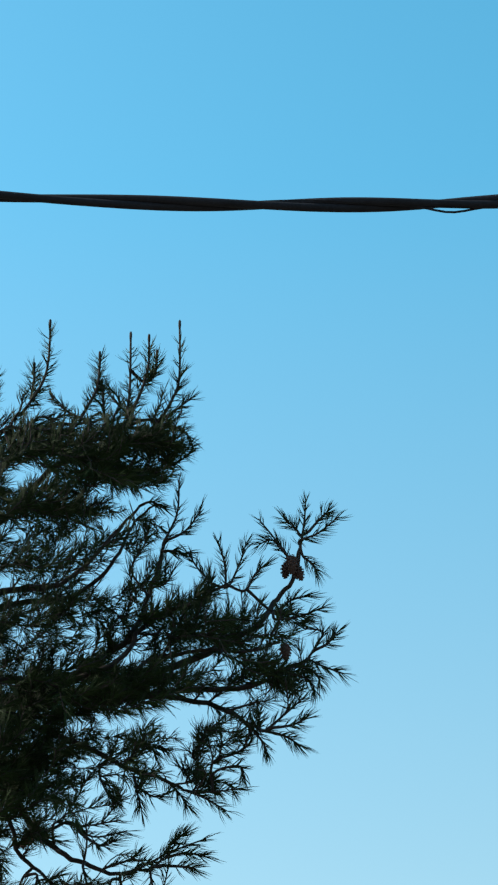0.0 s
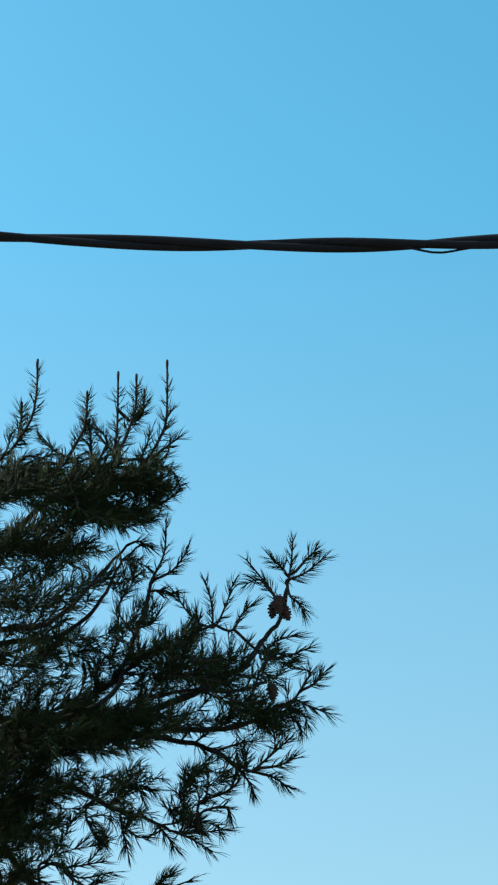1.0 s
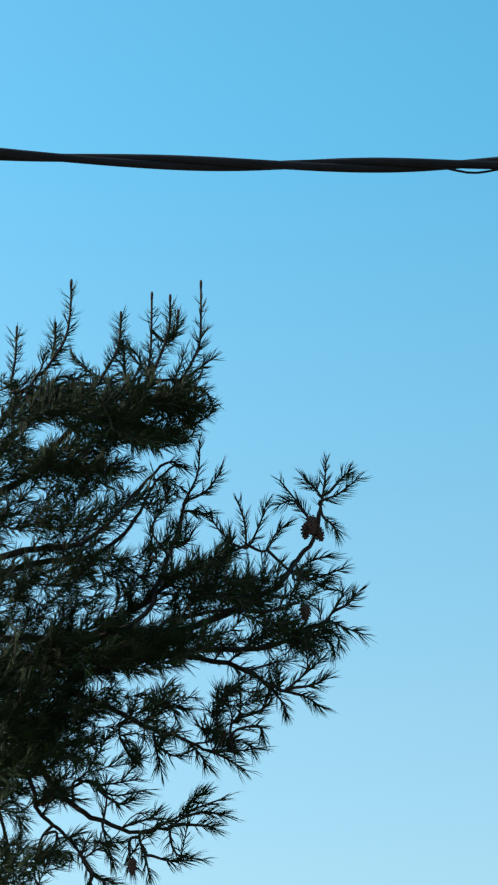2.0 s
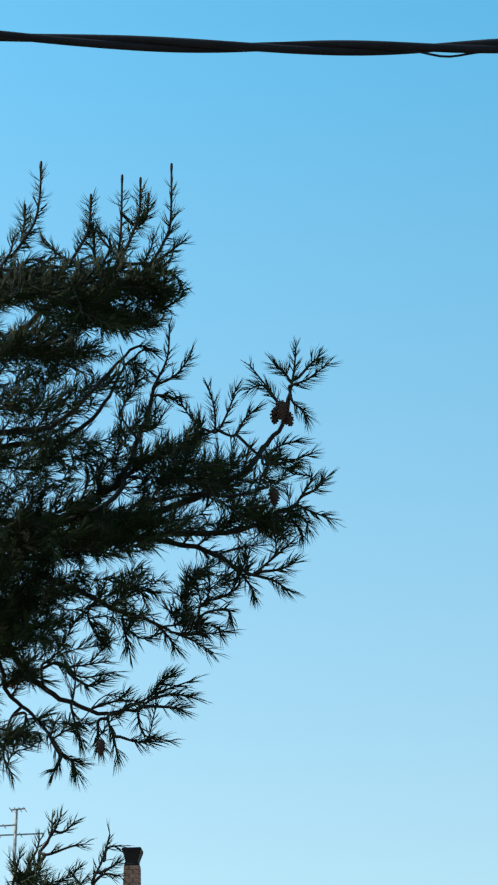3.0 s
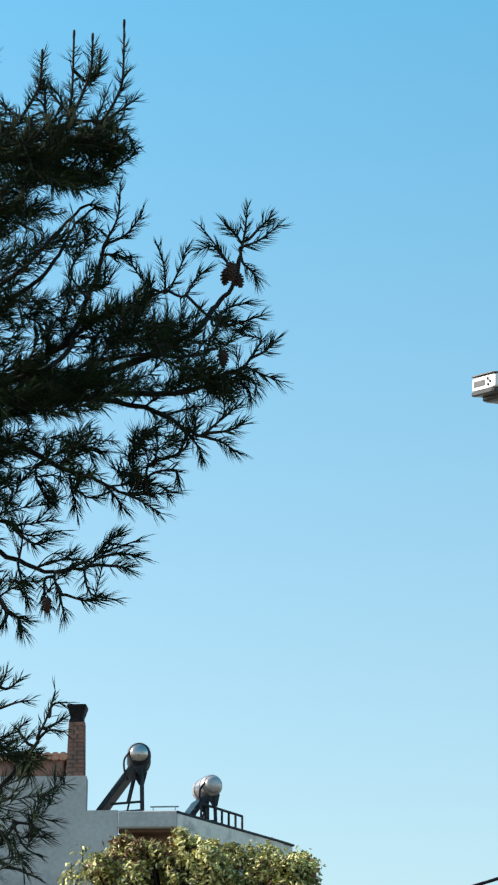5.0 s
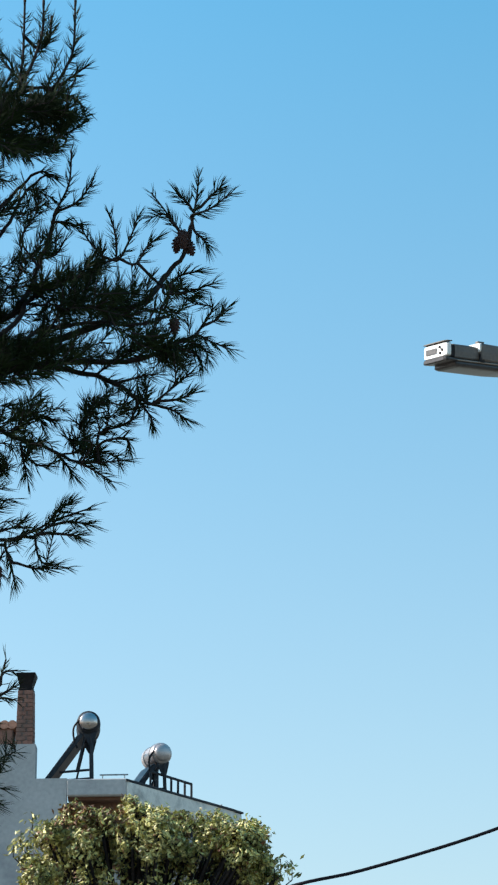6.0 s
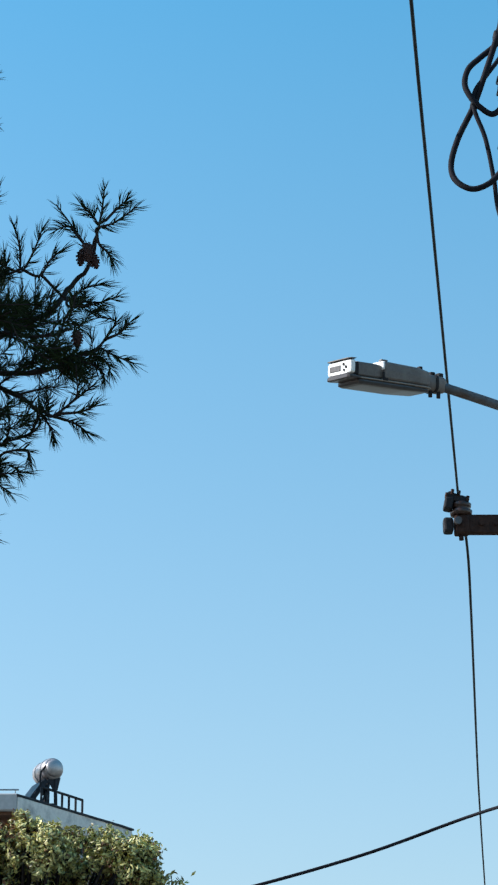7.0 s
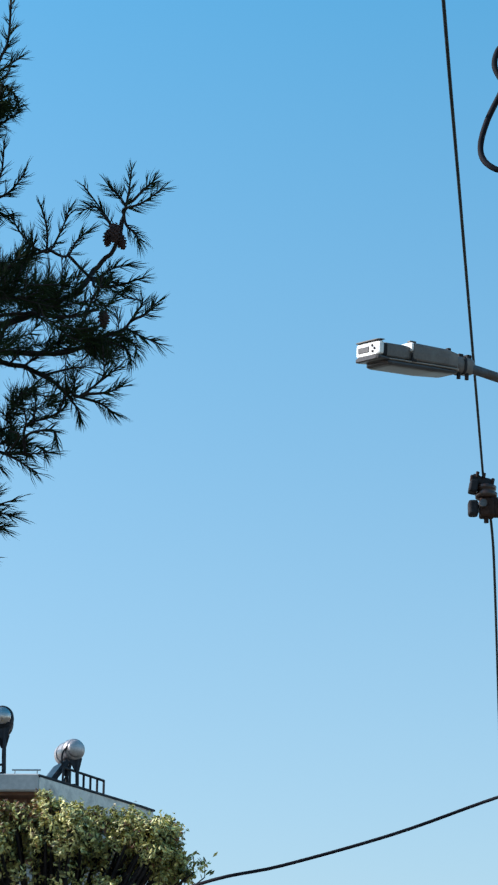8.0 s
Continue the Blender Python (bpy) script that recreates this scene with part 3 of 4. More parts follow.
for at, lean, size in (((-0.611, 8.93, 5.900), (0.1, 0, -1), 0.095), ((-0.598, 8.96, 5.866), (0.4, 0, -0.9), 0.085), ((-0.631, 8.99, 5.895), (-0.15, 0, -0.9), 0.08),
                       ((-0.648, 8.95, 5.480), (0.05, 0, -1), 0.085), ((-1.750, 8.9, 4.625), (-0.6, 0, -0.7), 0.07), ((-1.397, 8.9, 4.324), (0.1, 0, -1), 0.07)):
    pine_parts.append(cone(Vector(at), Vector(lean), size))
FULL_SIZE = Matrix.Translation((0, 0, -1.2)) @ Matrix.Scale(1.75, 4)      # built as a young tree, then grown to its height
for ob in pine_parts:
    ob.data.transform(FULL_SIZE)
pine.location = (FULL_SIZE @ PINE).xy.to_3d()
stand(pine, pine_parts)

# ---- overhead bundle of cables ----
bundle = thing("overhead_cable", "thick black twisted bundle of overhead cables", "cable", (-0.57, 6.6, 6.2))


def sag(x):
    return 6.212 - 0.0923 * (x + 0.57) + 0.0318 * (x + 0.57) ** 2


def strand(name, phase, r, off, loop=0.0, label=""):
    pts = []
    for i in range(-257, 258):
        x = i * 0.035
        a = 2 * math.pi * (x / 1.5 + 0.06 * math.sin(x * 2.3)) + phase
        o = off + 0.002 * math.sin(x * 3.7 + phase)
        dip = loop * math.exp(-((x - 0.16) / 0.09) ** 2)
        pts.append(Vector((x, 6.6 + o * math.cos(a), sag(x) + o * math.sin(a) - dip)))
    v, f = [], []
    tube(v, f, pts, r, 8)
    return mesh_object(name, v, f, CABLE, None, label)


stand(bundle, [strand("conductor", 0.0, 0.016, 0.0125), strand("conductor", math.pi, 0.016, 0.0125), strand("messenger_wire", -2.38, 0.0045, 0.017, 0.024)])

# ---- pole with lamp, arm and fittings ----
PX, PY = 1.98, 12.05


def utility_pole(x, y, bands):
    p = thing("utility_pole", "tall grey concrete utility pole", "pole", (x, y, 0), "utility poles")
    stand(p, [part("shaft", lathe([(0.17, -0.3), (0.165, 0.0), (0.115, 9.4), (0.10, 9.42)], 24, Matrix.Translation((x, y, 0))), CONCRETE, None, smooth=True)])
    for z in bands:
        stand(p, [part("band", lathe([(0.128, z - 0.03), (0.148, z - 0.03), (0.148, z + 0.03), (0.128, z + 0.03)], 24, Matrix.Translation((x, y, 0))), GALV, None)])
    return p


utility_pole(PX, PY, (6.2, 7.82, 8.27))
utility_pole(3.17, 19.01, (7.84,))
utility_pole(-9.1, 6.73, (8.1,))
utility_pole(9.1, 6.73, (6.9,))

LAMP_BASE = Vector((1.149, 11.81, 6.38))
lamp = thing("street_lamp", "grey street lamp with sunlit-toned end cap on a steel arm", "street lamp", LAMP_BASE)
LT = Matrix.Rotation(radians(180 + 32), 4, "Z") @ Matrix.Rotation(radians(5), 4, "Y") @ Matrix.Rotation(radians(-11), 4, "X")


def hull(stations, bm=None, n=20, power=3.2):
    """A rounded shell lofted along x through (x, half width, top, bottom)."""
    bm = bm or bmesh.new()
    rings = []
    for x, w, top, bot in stations:
        c, h = (top + bot) / 2, (top - bot) / 2
        ring = []
        for i in range(n):
            a = 2 * math.pi * i / n
            ca, sa = math.cos(a), math.sin(a)
            ring.append(bm.verts.new((x, math.copysign(abs(ca) ** (2 / power), ca) * w, c + math.copysign(abs(sa) ** (2 / power), sa) * h)))
        rings.append(ring)
    for lo, hi in zip(rings, rings[1:]):
        for i in range(n):
            bm.faces.new((lo[i], lo[(i + 1) % n], hi[(i + 1) % n], hi[i]))
    bm.faces.new(rings[0])
    bm.faces.new(rings[-1][::-1])
    return bm


def lamp_part(name, bm, material, label="", smooth=False, parent=None):
    ob = part(name, bm, material, parent or lamp, label, smooth)
    if parent is None:
        ob.matrix_local = LT
    return ob


lamp_part("housing", hull([(0.0, 0.075, 0.040, -0.040), (0.02, 0.10, 0.055, -0.042), (0.10, 0.118, 0.066, -0.044), (0.355, 0.130, 0.072, -0.044), (0.362, 0.126, 0.068, -0.042)], power=6.0), LAMP_SHADED)
# the housing's sunlit step, added as a separate part in the pale tone
lamp_part("front_lip", hull([(0.3625, 0.127, 0.070, 0.012), (0.372, 0.124, 0.067, 0.016)], power=6.0), LAMP_SUNLIT, "front lip coloured pale as if sunlit")
bowl = lamp_part("bowl", hull([(0.01, 0.07, -0.046, -0.062), (0.03, 0.098, -0.046, -0.074), (0.20, 0.112, -0.046, -0.082), (0.50, 0.112, -0.046, -0.082), (0.525, 0.104, -0.046, -0.078), (0.532, 0.09, -0.046, -0.068)], power=5.0), LAMP_BOWL, "lamp bowl coloured dark as a shaded underside")
part("bowl_rim", hull([(0.0, 0.085, -0.0405, -0.050), (0.03, 0.112, -0.0405, -0.050), (0.20, 0.121, -0.0405, -0.050), (0.50, 0.121, -0.0405, -0.050), (0.54, 0.112, -0.0405, -0.050)], power=6.0), LAMP_RIM, bowl, "beige metal rim")
lamp_part("gear_box", hull([(0.36, 0.106, 0.046, -0.036), (0.42, 0.113, 0.050, -0.039), (0.536, 0.113, 0.050, -0.039)], power=7.0), LAMP_SHADED)
# dark infill painted in for the shadowed gap behind the end cap
lamp_part("cap_gap", hull([(0.536, 0.109, 0.047, -0.036), (0.567, 0.109, 0.047, -0.036)], power=7.0), DARK, "dark infill for the shaded gap behind the cap")
# end face coloured white for the sun that falls on grey metal
capo = lamp_part("end_cap", hull([(0.567, 0.119, 0.056, -0.028), (0.580, 0.119, 0.056, -0.028), (0.590, 0.113, 0.052, -0.026), (0.595, 0.10, 0.046, -0.023)], n=28, power=7.0), LAMP_SUNLIT, "rounded end cap in the sunlit tone with a dark slot")
part("hood", hull([(0.560, 0.121, 0.064, 0.0575), (0.592, 0.119, 0.063, 0.0575), (0.604, 0.10, 0.062, 0.0575)], n=24, power=6.0), LAMP_SHADED, capo, "thin grey hood over the cap")
part("lip", hull([(0.500, 0.115, -0.040, -0.050), (0.580, 0.118, -0.0285, -0.056), (0.597, 0.110, -0.0285, -0.056), (0.604, 0.095, -0.030, -0.050)], n=24, power=6.0), LAMP_BOWL, capo, "dark lower lip")
part("slot", box((0.012, 0.105, 0.034), (0.593, -0.035, 0.012), 0.003), SLOT, capo, "dark recessed slot")
for y, z in ((0.048, 0.030), (0.070, 0.012), (0.052, -0.004)):
    part("screw", rod((0.584, y, z), (0.600, y, z), 0.008, sides=10), DARK, capo)
for y in (-0.085, 0.085):
    lamp_part("hinge_lug", box((0.045, 0.03, 0.012), (0.345, y, 0.075), 0.004), LAMP_SHADED)
    lamp_part("toggle_clip", box((0.035, 0.012, 0.05), (0.352, 1.4 * y, -0.020), 0.004), DARK)
lamp_part("clamp", hull([(-0.145, 0.050, 0.042, -0.048), (-0.125, 0.056, 0.050, -0.052), (-0.02, 0.062, 0.052, -0.052), (0.02, 0.075, 0.045, -0.046)], power=3.0), LAMP_SHADED, smooth=True)
for x in (-0.10, -0.04):
    lamp_part("clamp_bolt", rod((x, 0.03, -0.045), (x, 0.03, -0.085), 0.012, sides=6), DARK)
    lamp_part("clamp_nut", box((0.034, 0.04, 0.024), (x - 0.02, 0.01, 0.056), 0.005), DARK)
lamp_part("clamp_ridge", hull([(-0.078, 0.064, 0.056, -0.056), (-0.062, 0.064, 0.056, -0.056)], power=3.0), DARK)
lamp_part("latch", box((0.022, 0.03, 0.028), (0.055, 0.05, 0.068), 0.004), DARK)
arm_a = LAMP_BASE + (LT @ Vector((-0.10, 0, 0)))
stand(lamp, [line("arm", [arm_a, (1.31, 11.87, 6.366), (1.62, 11.95, 6.289), (PX - 0.1, PY - 0.03, 6.215)], 0.029, ARM_STEEL, None, "dull steel arm", 14)])

AY = 14.46
OVER = Vector((-0.07, 0.0, 1.57))
cross = thing("crossarm", "rusty steel crossarm bolted to a utility pole", "crossarm", (2.0, AY, 6.39))
ch = box((0.66, 0.07, 0.014), (2.03, AY, 6.447), 0.002)
box((0.66, 0.014, 0.128), (2.03, AY - 0.035, 6.39), 0.002, None, ch)
box((0.66, 0.07, 0.014), (2.03, AY, 6.333), 0.002, None, ch)
stand(cross, [part("channel", ch, RUST)])
for x in (1.80, 1.90, 2.25):
    stand(cross, [part("bolt", rod((x, AY - 0.06, 6.39), (x, AY - 0.03, 6.39), 0.02, sides=6), RUST)])
stand(cross, [part("end_plate", box((0.10, 0.11, 0.13), (1.665, AY, 6.385), 0.012), RUST),
              part("end_hook", box((0.07, 0.09, 0.11), (1.57, AY - 0.01, 6.38), 0.018), DARK),
              part("eye_bolt", rod((1.635, AY - 0.085, 6.40), (1.635, AY + 0.05, 6.40), 0.027, sides=14), ARM_STEEL, None, "worn steel eye bolt"),
              part("lock_nut", rod((1.66, AY, 6.28), (1.66, AY, 6.34), 0.018, sides=6), RUST)])

ins = thing("insulator", "dark porcelain insulator with cable clamp on crossarm end", "insulator", (1.655, AY, 6.45))
IM = Matrix.Translation((1.665, AY, 6.44))
stand(ins, [part("spindle", rod((1.665, AY, 6.42), (1.665, AY, 6.52), 0.016), RUST),
            part("shed", lathe([(0.05, 0.01), (0.075, 0.02), (0.08, 0.05), (0.055, 0.065), (0.07, 0.075), (0.075, 0.10), (0.05, 0.115), (0.05, 0.15), (0.02, 0.165)], 20, IM), PORCELAIN, None, "", True),
            part("clamp_body", box((0.15, 0.09, 0.06), (1.635, AY - 0.01, 6.575), 0.016, Matrix.Rotation(0.42, 4, "Y")), DARK, None, "dark cable clamp"),
            part("clamp_jaw", box((0.06, 0.10, 0.09), (1.575, AY - 0.02, 6.535), 0.014, Matrix.Rotation(0.2, 4, "Y")), DARK)])
for x, z in ((1.56, 6.60), (1.60, 6.625), (1.645, 6.615), (1.705, 6.575)):
    stand(ins, [part("clamp_bolt", rod((x, AY - 0.05, z - 0.03), (x + 0.008, AY - 0.05, z + 0.012), 0.012, sides=6), RUST)])

line_wire = thing("overhead_wire", "thin dark overhead wire clamped at an insulator", "wire", (1.64, AY, 6.6))
stand(line_wire, [line("near_span", [(-3.289, -25.00, 8.600), (-0.200, 0.20, 6.800), (0.245, 4.00, 6.648), (0.770, 8.00, 6.599), (1.068, 10.20, 6.591), (1.639, 14.42, 6.596)], 0.0085, WIRE, steps=8),
                  line("far_span", [(1.654, 14.48, 6.566), (1.757, 15.00, 6.400), (1.899, 16.10, 6.209), (2.432, 20.50, 6.079), (2.803, 23.50, 6.117), (3.748, 31.00, 6.223), (6.897, 56.00, 7.165)], 0.0098, WIRE, steps=8)])

for ob in (cross, ins, line_wire):      # the far pole and its fittings, at their full size
    ob.location = OVER + (ob.location + (Vector((-0.006, 0, -0.004)) if ob is not line_wire else Vector()) - OVER) * 1.3
    ob.scale = (1.3, 1.3, 1.3)

drop = thing("service_cable", "black sagging service cable fixed to a pole", "cable", (PX, PY, 4.3))
stand(drop, [line("sheath", [(1.880, 12.10, 4.050), (1.476, 13.00, 4.071), (0.855, 13.00, 3.851), (0.184, 13.00, 3.661), (-0.336, 13.00, 3.542), (-1.311, 14.60, 3.415), (-3.400, 25.00, 3.900), (-5.200, 37.99, 5.400)], 0.0105, CABLE)])

# ---- loops of spare cable on the pole ----
CY = 11.7
coil = thing("cable_loops", "loops of thick black cable tied to a pole", "cable", (1.75, CY, 8.2))


def run(xz, dy, r, name="cable_loop"):
    return line(name, [(x, CY + dy * math.sin(i * 0.9), z) for i, (x, z) in enumerate(xz)], r, CABLE, steps=8, sides=10)


stand(coil, [run([(1.72, 8.66), (1.68, 8.59), (1.59, 8.51), (1.51, 8.42), (1.48, 8.30), (1.51, 8.20), (1.57, 8.13), (1.64, 8.10), (1.70, 8.16), (1.73, 8.26)], 0.03, 0.0185),
             run([(1.73, 8.95), (1.72, 8.74), (1.68, 8.59), (1.61, 8.38), (1.53, 8.16), (1.43, 7.95), (1.38, 7.77), (1.40, 7.65), (1.49, 7.58), (1.59, 7.61), (1.67, 7.70), (1.72, 7.82)], -0.03, 0.0185),
             run([(1.76, 8.95), (1.74, 8.66), (1.72, 8.53), (1.63, 8.39), (1.54, 8.25), (1.53, 8.12), (1.59, 7.92), (1.63, 7.66), (1.65, 7.46), (1.70, 7.36), (1.86, 7.30)], 0.02, 0.014)])
stand(coil, [part("tie", box((0.07, 0.09, 0.05), (1.705, CY, 8.64), 0.012), DARK), part("tie", box((0.05, 0.08, 0.04), (1.535, CY, 8.165), 0.012), DARK)])


def clamp_at(x, z):
    """A dead-end clamp: ribbed jaw, bolts and a strap to the pole."""
    c = thing("cable_clamp", "dark ribbed cable clamp on a pole", "clamp", (x, CY, z), "clamps on the pole")
    part("jaw", box((0.10, 0.07, 0.15), (0.02, 0, 0), 0.015, Matrix.Rotation(0.25, 4, "Y")), DARK, c)
    for i in range(4):
        part("rib", box((0.03, 0.085, 0.018), (-0.035 - 0.008 * (i % 2), 0, -0.055 + 0.04 * i), 0.004), DARK, c)
    for i in range(2):
        part("bolt", rod((-0.055, 0, -0.02 + 0.06 * i), (-0.02, 0, -0.02 + 0.06 * i), 0.011, sides=6), GALV, c)
    part("strap", rod((0.05, 0.02, 0.0), (PX - x - 0.08, PY - CY, 0.02), 0.018), DARK, c)
    return c


clamp_at(1.735, 8.27)
clamp_at(1.725, 7.82)

for ob in [coil] + [o for o in bpy.data.objects if o.name.startswith("cable_clamp")]:
    ob.location += Vector((-0.014, 0, -0.004))

# ---- house ----
house = thing("house", "grey plastered flat-roofed house with projecting roof slab", "house", (-8.0, 40.0, 0))
hp = []


def slab(name, outline, z0, z1, material, label="", bevel=0.02):
    bm = bmesh.new()
    lo = [bm.verts.new((x, y, z0)) for x, y in outline]
    hi = [bm.verts.new((x, y, z1)) for x, y in outline]
    bm.faces.new(lo[::-1])
    bm.faces.new(hi)
    for i in range(len(lo)):
        j = (i + 1) % len(lo)
        bm.faces.new((lo[i], lo[j], hi[j], hi[i]))
    if bevel:
        bmesh.ops.bevel(bm, geom=bm.edges[:], offset=bevel, segments=1, affect="EDGES")
    ob = part(name, bm, material, None, label)
    hp.append(ob)
    return ob


slab("wall", [(-14, 38.0), (-4.57, 38.0), (-4.57, 38.9), (-3.9, 39.2), (-2.2, 42.0), (-2.2, 47), (-14, 47)], -0.05, 8.45, PLASTER, "", 0.0)
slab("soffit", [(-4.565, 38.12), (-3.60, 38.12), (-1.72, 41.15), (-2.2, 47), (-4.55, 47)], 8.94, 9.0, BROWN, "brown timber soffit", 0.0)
# takes the soffit's brown, which also paints in the shadow under the slab
slab("upper_wall", [(-4.9, 38.3), (-3.75, 38.45), (-2.0, 41.5), (-2.4, 46.8), (-4.9, 46.8)], 8.60, 8.94, BROWN, "recessed wall coloured brown as in the roof slab's shadow", 0.0)
slab("roof_deck", [(-13.9, 38.15), (-4.5, 38.15), (-3.6, 38.15), (-1.85, 41.2), (-2.25, 46.9), (-13.9, 46.9)], 8.45, 8.6, PLASTER, "", 0.0)
slab("front_parapet", [(-14, 38.0), (-4.575, 38.0), (-4.575, 38.14), (-14, 38.14)], 8.45, 9.31, PLASTER, "", 0.0)
slab("fascia", [(-4.57, 37.97), (-3.51, 37.97), (-3.58, 38.11), (-4.57, 38.11)], 8.99, 9.29, PLASTER)
slab("side_fascia", [(-3.505, 37.97), (-1.83, 40.9), (-1.62, 41.3), (-1.77, 41.4), (-1.98, 41.0), (-3.575, 38.115)], 8.90, 9.24, FASCIA, "beige weathered fascia")
slab("coping", [(-3.52, 37.94), (-1.80, 40.9), (-1.59, 41.3), (-1.77, 41.4), (-1.96, 41.0), (-3.58, 38.12)], 9.243, 9.28, IRON, "dark metal coping", 0.005)
slab("bulkhead", [(-9.5, 38.0), (-5.14, 38.0), (-5.17, 38.45), (-9.5, 38.45)], 9.31, 9.93, PLASTER, "", 0.0)
slab("brick_upstand", [(-7.2, 38.1), (-5.56, 38.1), (-5.56, 38.4), (-7.2, 38.4)], 9.93, 10.25, CLAY, "low brick upstand")
stand(house, hp)
hp.clear()
# rounded clay tiles along the upstand
for i in range(12):
    bm = bmesh.new()
    lathe([(0.075, -0.2), (0.085, 0.2)], 10, Matrix.Translation((-7.12 + i * 0.14, 38.27, 10.27)) @ Matrix.Rotation(radians(80), 4, "X"), bm)
    hp.append(part("roof_tile", bm, CLAY_TILE, None))
stand(house, hp)

chim = thing("chimney", "slender brown brick chimney with sooty flared cowl", "chimney", (-5.36, 38.22, 9.93))
CHIM = Matrix.Translation((-5.36, 38.22, 0)) @ Matrix.Rotation(radians(45), 4, "Z")
stand(chim, [part("shaft", lathe([(0.205, 9.93), (0.195, 10.4), (0.178, 10.93)], 4, CHIM), MORTAR, None, "dull mortar core"),
             part("neck", lathe([(0.185, 10.93), (0.185, 10.96), (0.165, 10.97), (0.165, 11.0)], 4, CHIM), SOOT, None, "sooty neck"),
             part("cowl", lathe([(0.16, 10.995), (0.165, 11.03), (0.205, 11.13), (0.24, 11.21), (0.24, 11.245), (0.21, 11.25)], 4, CHIM), SOOT, None, "soot-black flared cowl")])
CHIM_ROWS = 13
for i in range(CHIM_ROWS):
    z = 9.94 + i * 0.076
    w = (0.205 + (0.178 - 0.205) * i / (CHIM_ROWS - 1)) * 0.7071 * 2
    for side in range(4):
        for k in range(2):
            long = (w * 0.62 if (i + side + k) % 2 else w * 0.36)
            off = (w + 0.02) / 2 - long / 2
            q = box((long - 0.008, 0.016, 0.066), ((off if k else -off), -w / 2 - 0.004, 0), 0.002, None)
            bmesh.ops.transform(q, matrix=Matrix.Translation((-5.36, 38.22, z + 0.036)) @ Matrix.Rotation(side * math.pi / 2, 4, "Z"), verts=q.verts[:])
            stand(chim, [part("brick", q, CLAY)])


def heater(name, at, tank_r, tank_len, drop_x, drop_z, turn, tank_mat, dome_mat, label):
    """A roof solar water heater: tank, tilted collector, braced stand and pipes. x runs down the collector to the left."""
    h = thing(name, label, "solar heater", at, "solar heaters on the roof")
    h.rotation_euler = (0, 0, radians(turn))
    zt = 0.0
    tank = part("tank", lathe([(tank_r * 0.55, -tank_len / 2 - 0.05), (tank_r * 0.9, -tank_len / 2 - 0.02), (tank_r, -tank_len / 2 + 0.03), (tank_r, tank_len / 2 - 0.03), (tank_r * 0.9, tank_len / 2 + 0.02), (tank_r * 0.5, tank_len / 2 + 0.05)],
                              28, Matrix.Rotation(radians(90), 4, "X")), tank_mat, h, "round metal water tank", True)
    part("end_dome", lathe([(tank_r * 0.8, 0.03), (tank_r * 0.74, 0.055), (tank_r * 0.58, 0.085), (tank_r * 0.3, 0.10), (0.01, 0.105)], 24, Matrix.Translation((0, -tank_len / 2 - 0.01, 0)) @ Matrix.Rotation(radians(90), 4, "X")), dome_mat, tank, "shiny domed tank end", True)
    for y in (-tank_len * 0.25, tank_len * 0.25):
        part("strap", lathe([(tank_r, -0.02), (tank_r + 0.008, -0.02), (tank_r + 0.008, 0.02), (tank_r, 0.02)], 28, Matrix.Translation((0, y, 0)) @ Matrix.Rotation(radians(90), 4, "X")), IRON if tank_mat is IRON else GALV, tank, "steel strap")
    a, b = Vector((-0.12, 0, -tank_r - 0.02)), Vector((-drop_x, 0, -drop_z))
    mid, way = (a + b) / 2, (b - a)
    tilt = math.atan2(way.z, -way.x)
    m = Matrix.Rotation(tilt, 4, "Y")
    part("collector", box((way.length, tank_len * 1.1, 0.08), mid, 0.01, m), IRON, h, "dark flat solar collector")
    part("glass", box((way.length - 0.08, tank_len, 0.012), mid + m @ Vector((0, 0, 0.05)), 0.0, m), PANEL, h)
    for y in (-tank_len * 0.45, tank_len * 0.45):
        part("leg", rod((0.05, y, -tank_r * 0.6), (0.10, y, -drop_z), 0.035, sides=8), IRON, h)
        part("brace", rod((0.08, y, -drop_z * 0.47), (-drop_x * 0.40, y, -drop_z * 0.50), 0.022, sides=8), IRON, h)
        part("brace", rod((-0.05, y, -tank_r), (-0.20, y, -drop_z * 0.49), 0.018, sides=8), IRON, h)
    for y in (-tank_len * 0.45, tank_len * 0.45):
        br = bmesh.new()
        hi = [br.verts.new((x, y + k, -tank_r * 0.75)) for k in (-0.012, 0.012) for x in (-tank_r * 0.6, tank_r * 0.75)]
        lo = [br.verts.new((x, y + k, -tank_r * 1.9)) for k in (-0.012, 0.012) for x in (0.01, 0.10)]
        for end in (hi, lo):
            br.faces.new([end[i] for i in (0, 1, 3, 2)])
        for i, j in ((0, 1), (1, 3), (3, 2), (2, 0)):
            br.faces.new((hi[i], hi[j], lo[j], lo[i]))
        part("cradle", br, IRON, h, "dark tapering tank cradle")
    line("pipe", [(-tank_r * 0.7, -tank_len * 0.52, 0.05), (-tank_r * 1.25, -tank_len * 0.55, -0.12), (-tank_r * 1.2, -tank_len * 0.55, -0.34), (-tank_r * 0.9, -tank_len * 0.5, -0.48)], 0.018, DARK, h)
    return h


heater("solar_water_heater", (-4.31, 38.9, 10.42), 0.21, 0.85, 1.25, 1.82, 6.4, IRON, TANK, "solar water heater with steel tank on dark stand")
heater("solar_water_heater", (-3.10, 39.3, 9.95), 0.20, 0.6, 0.95, 1.36, 24, TANK_PALE, TANK_PALE, "solar water heater with pale tank near roof edge")

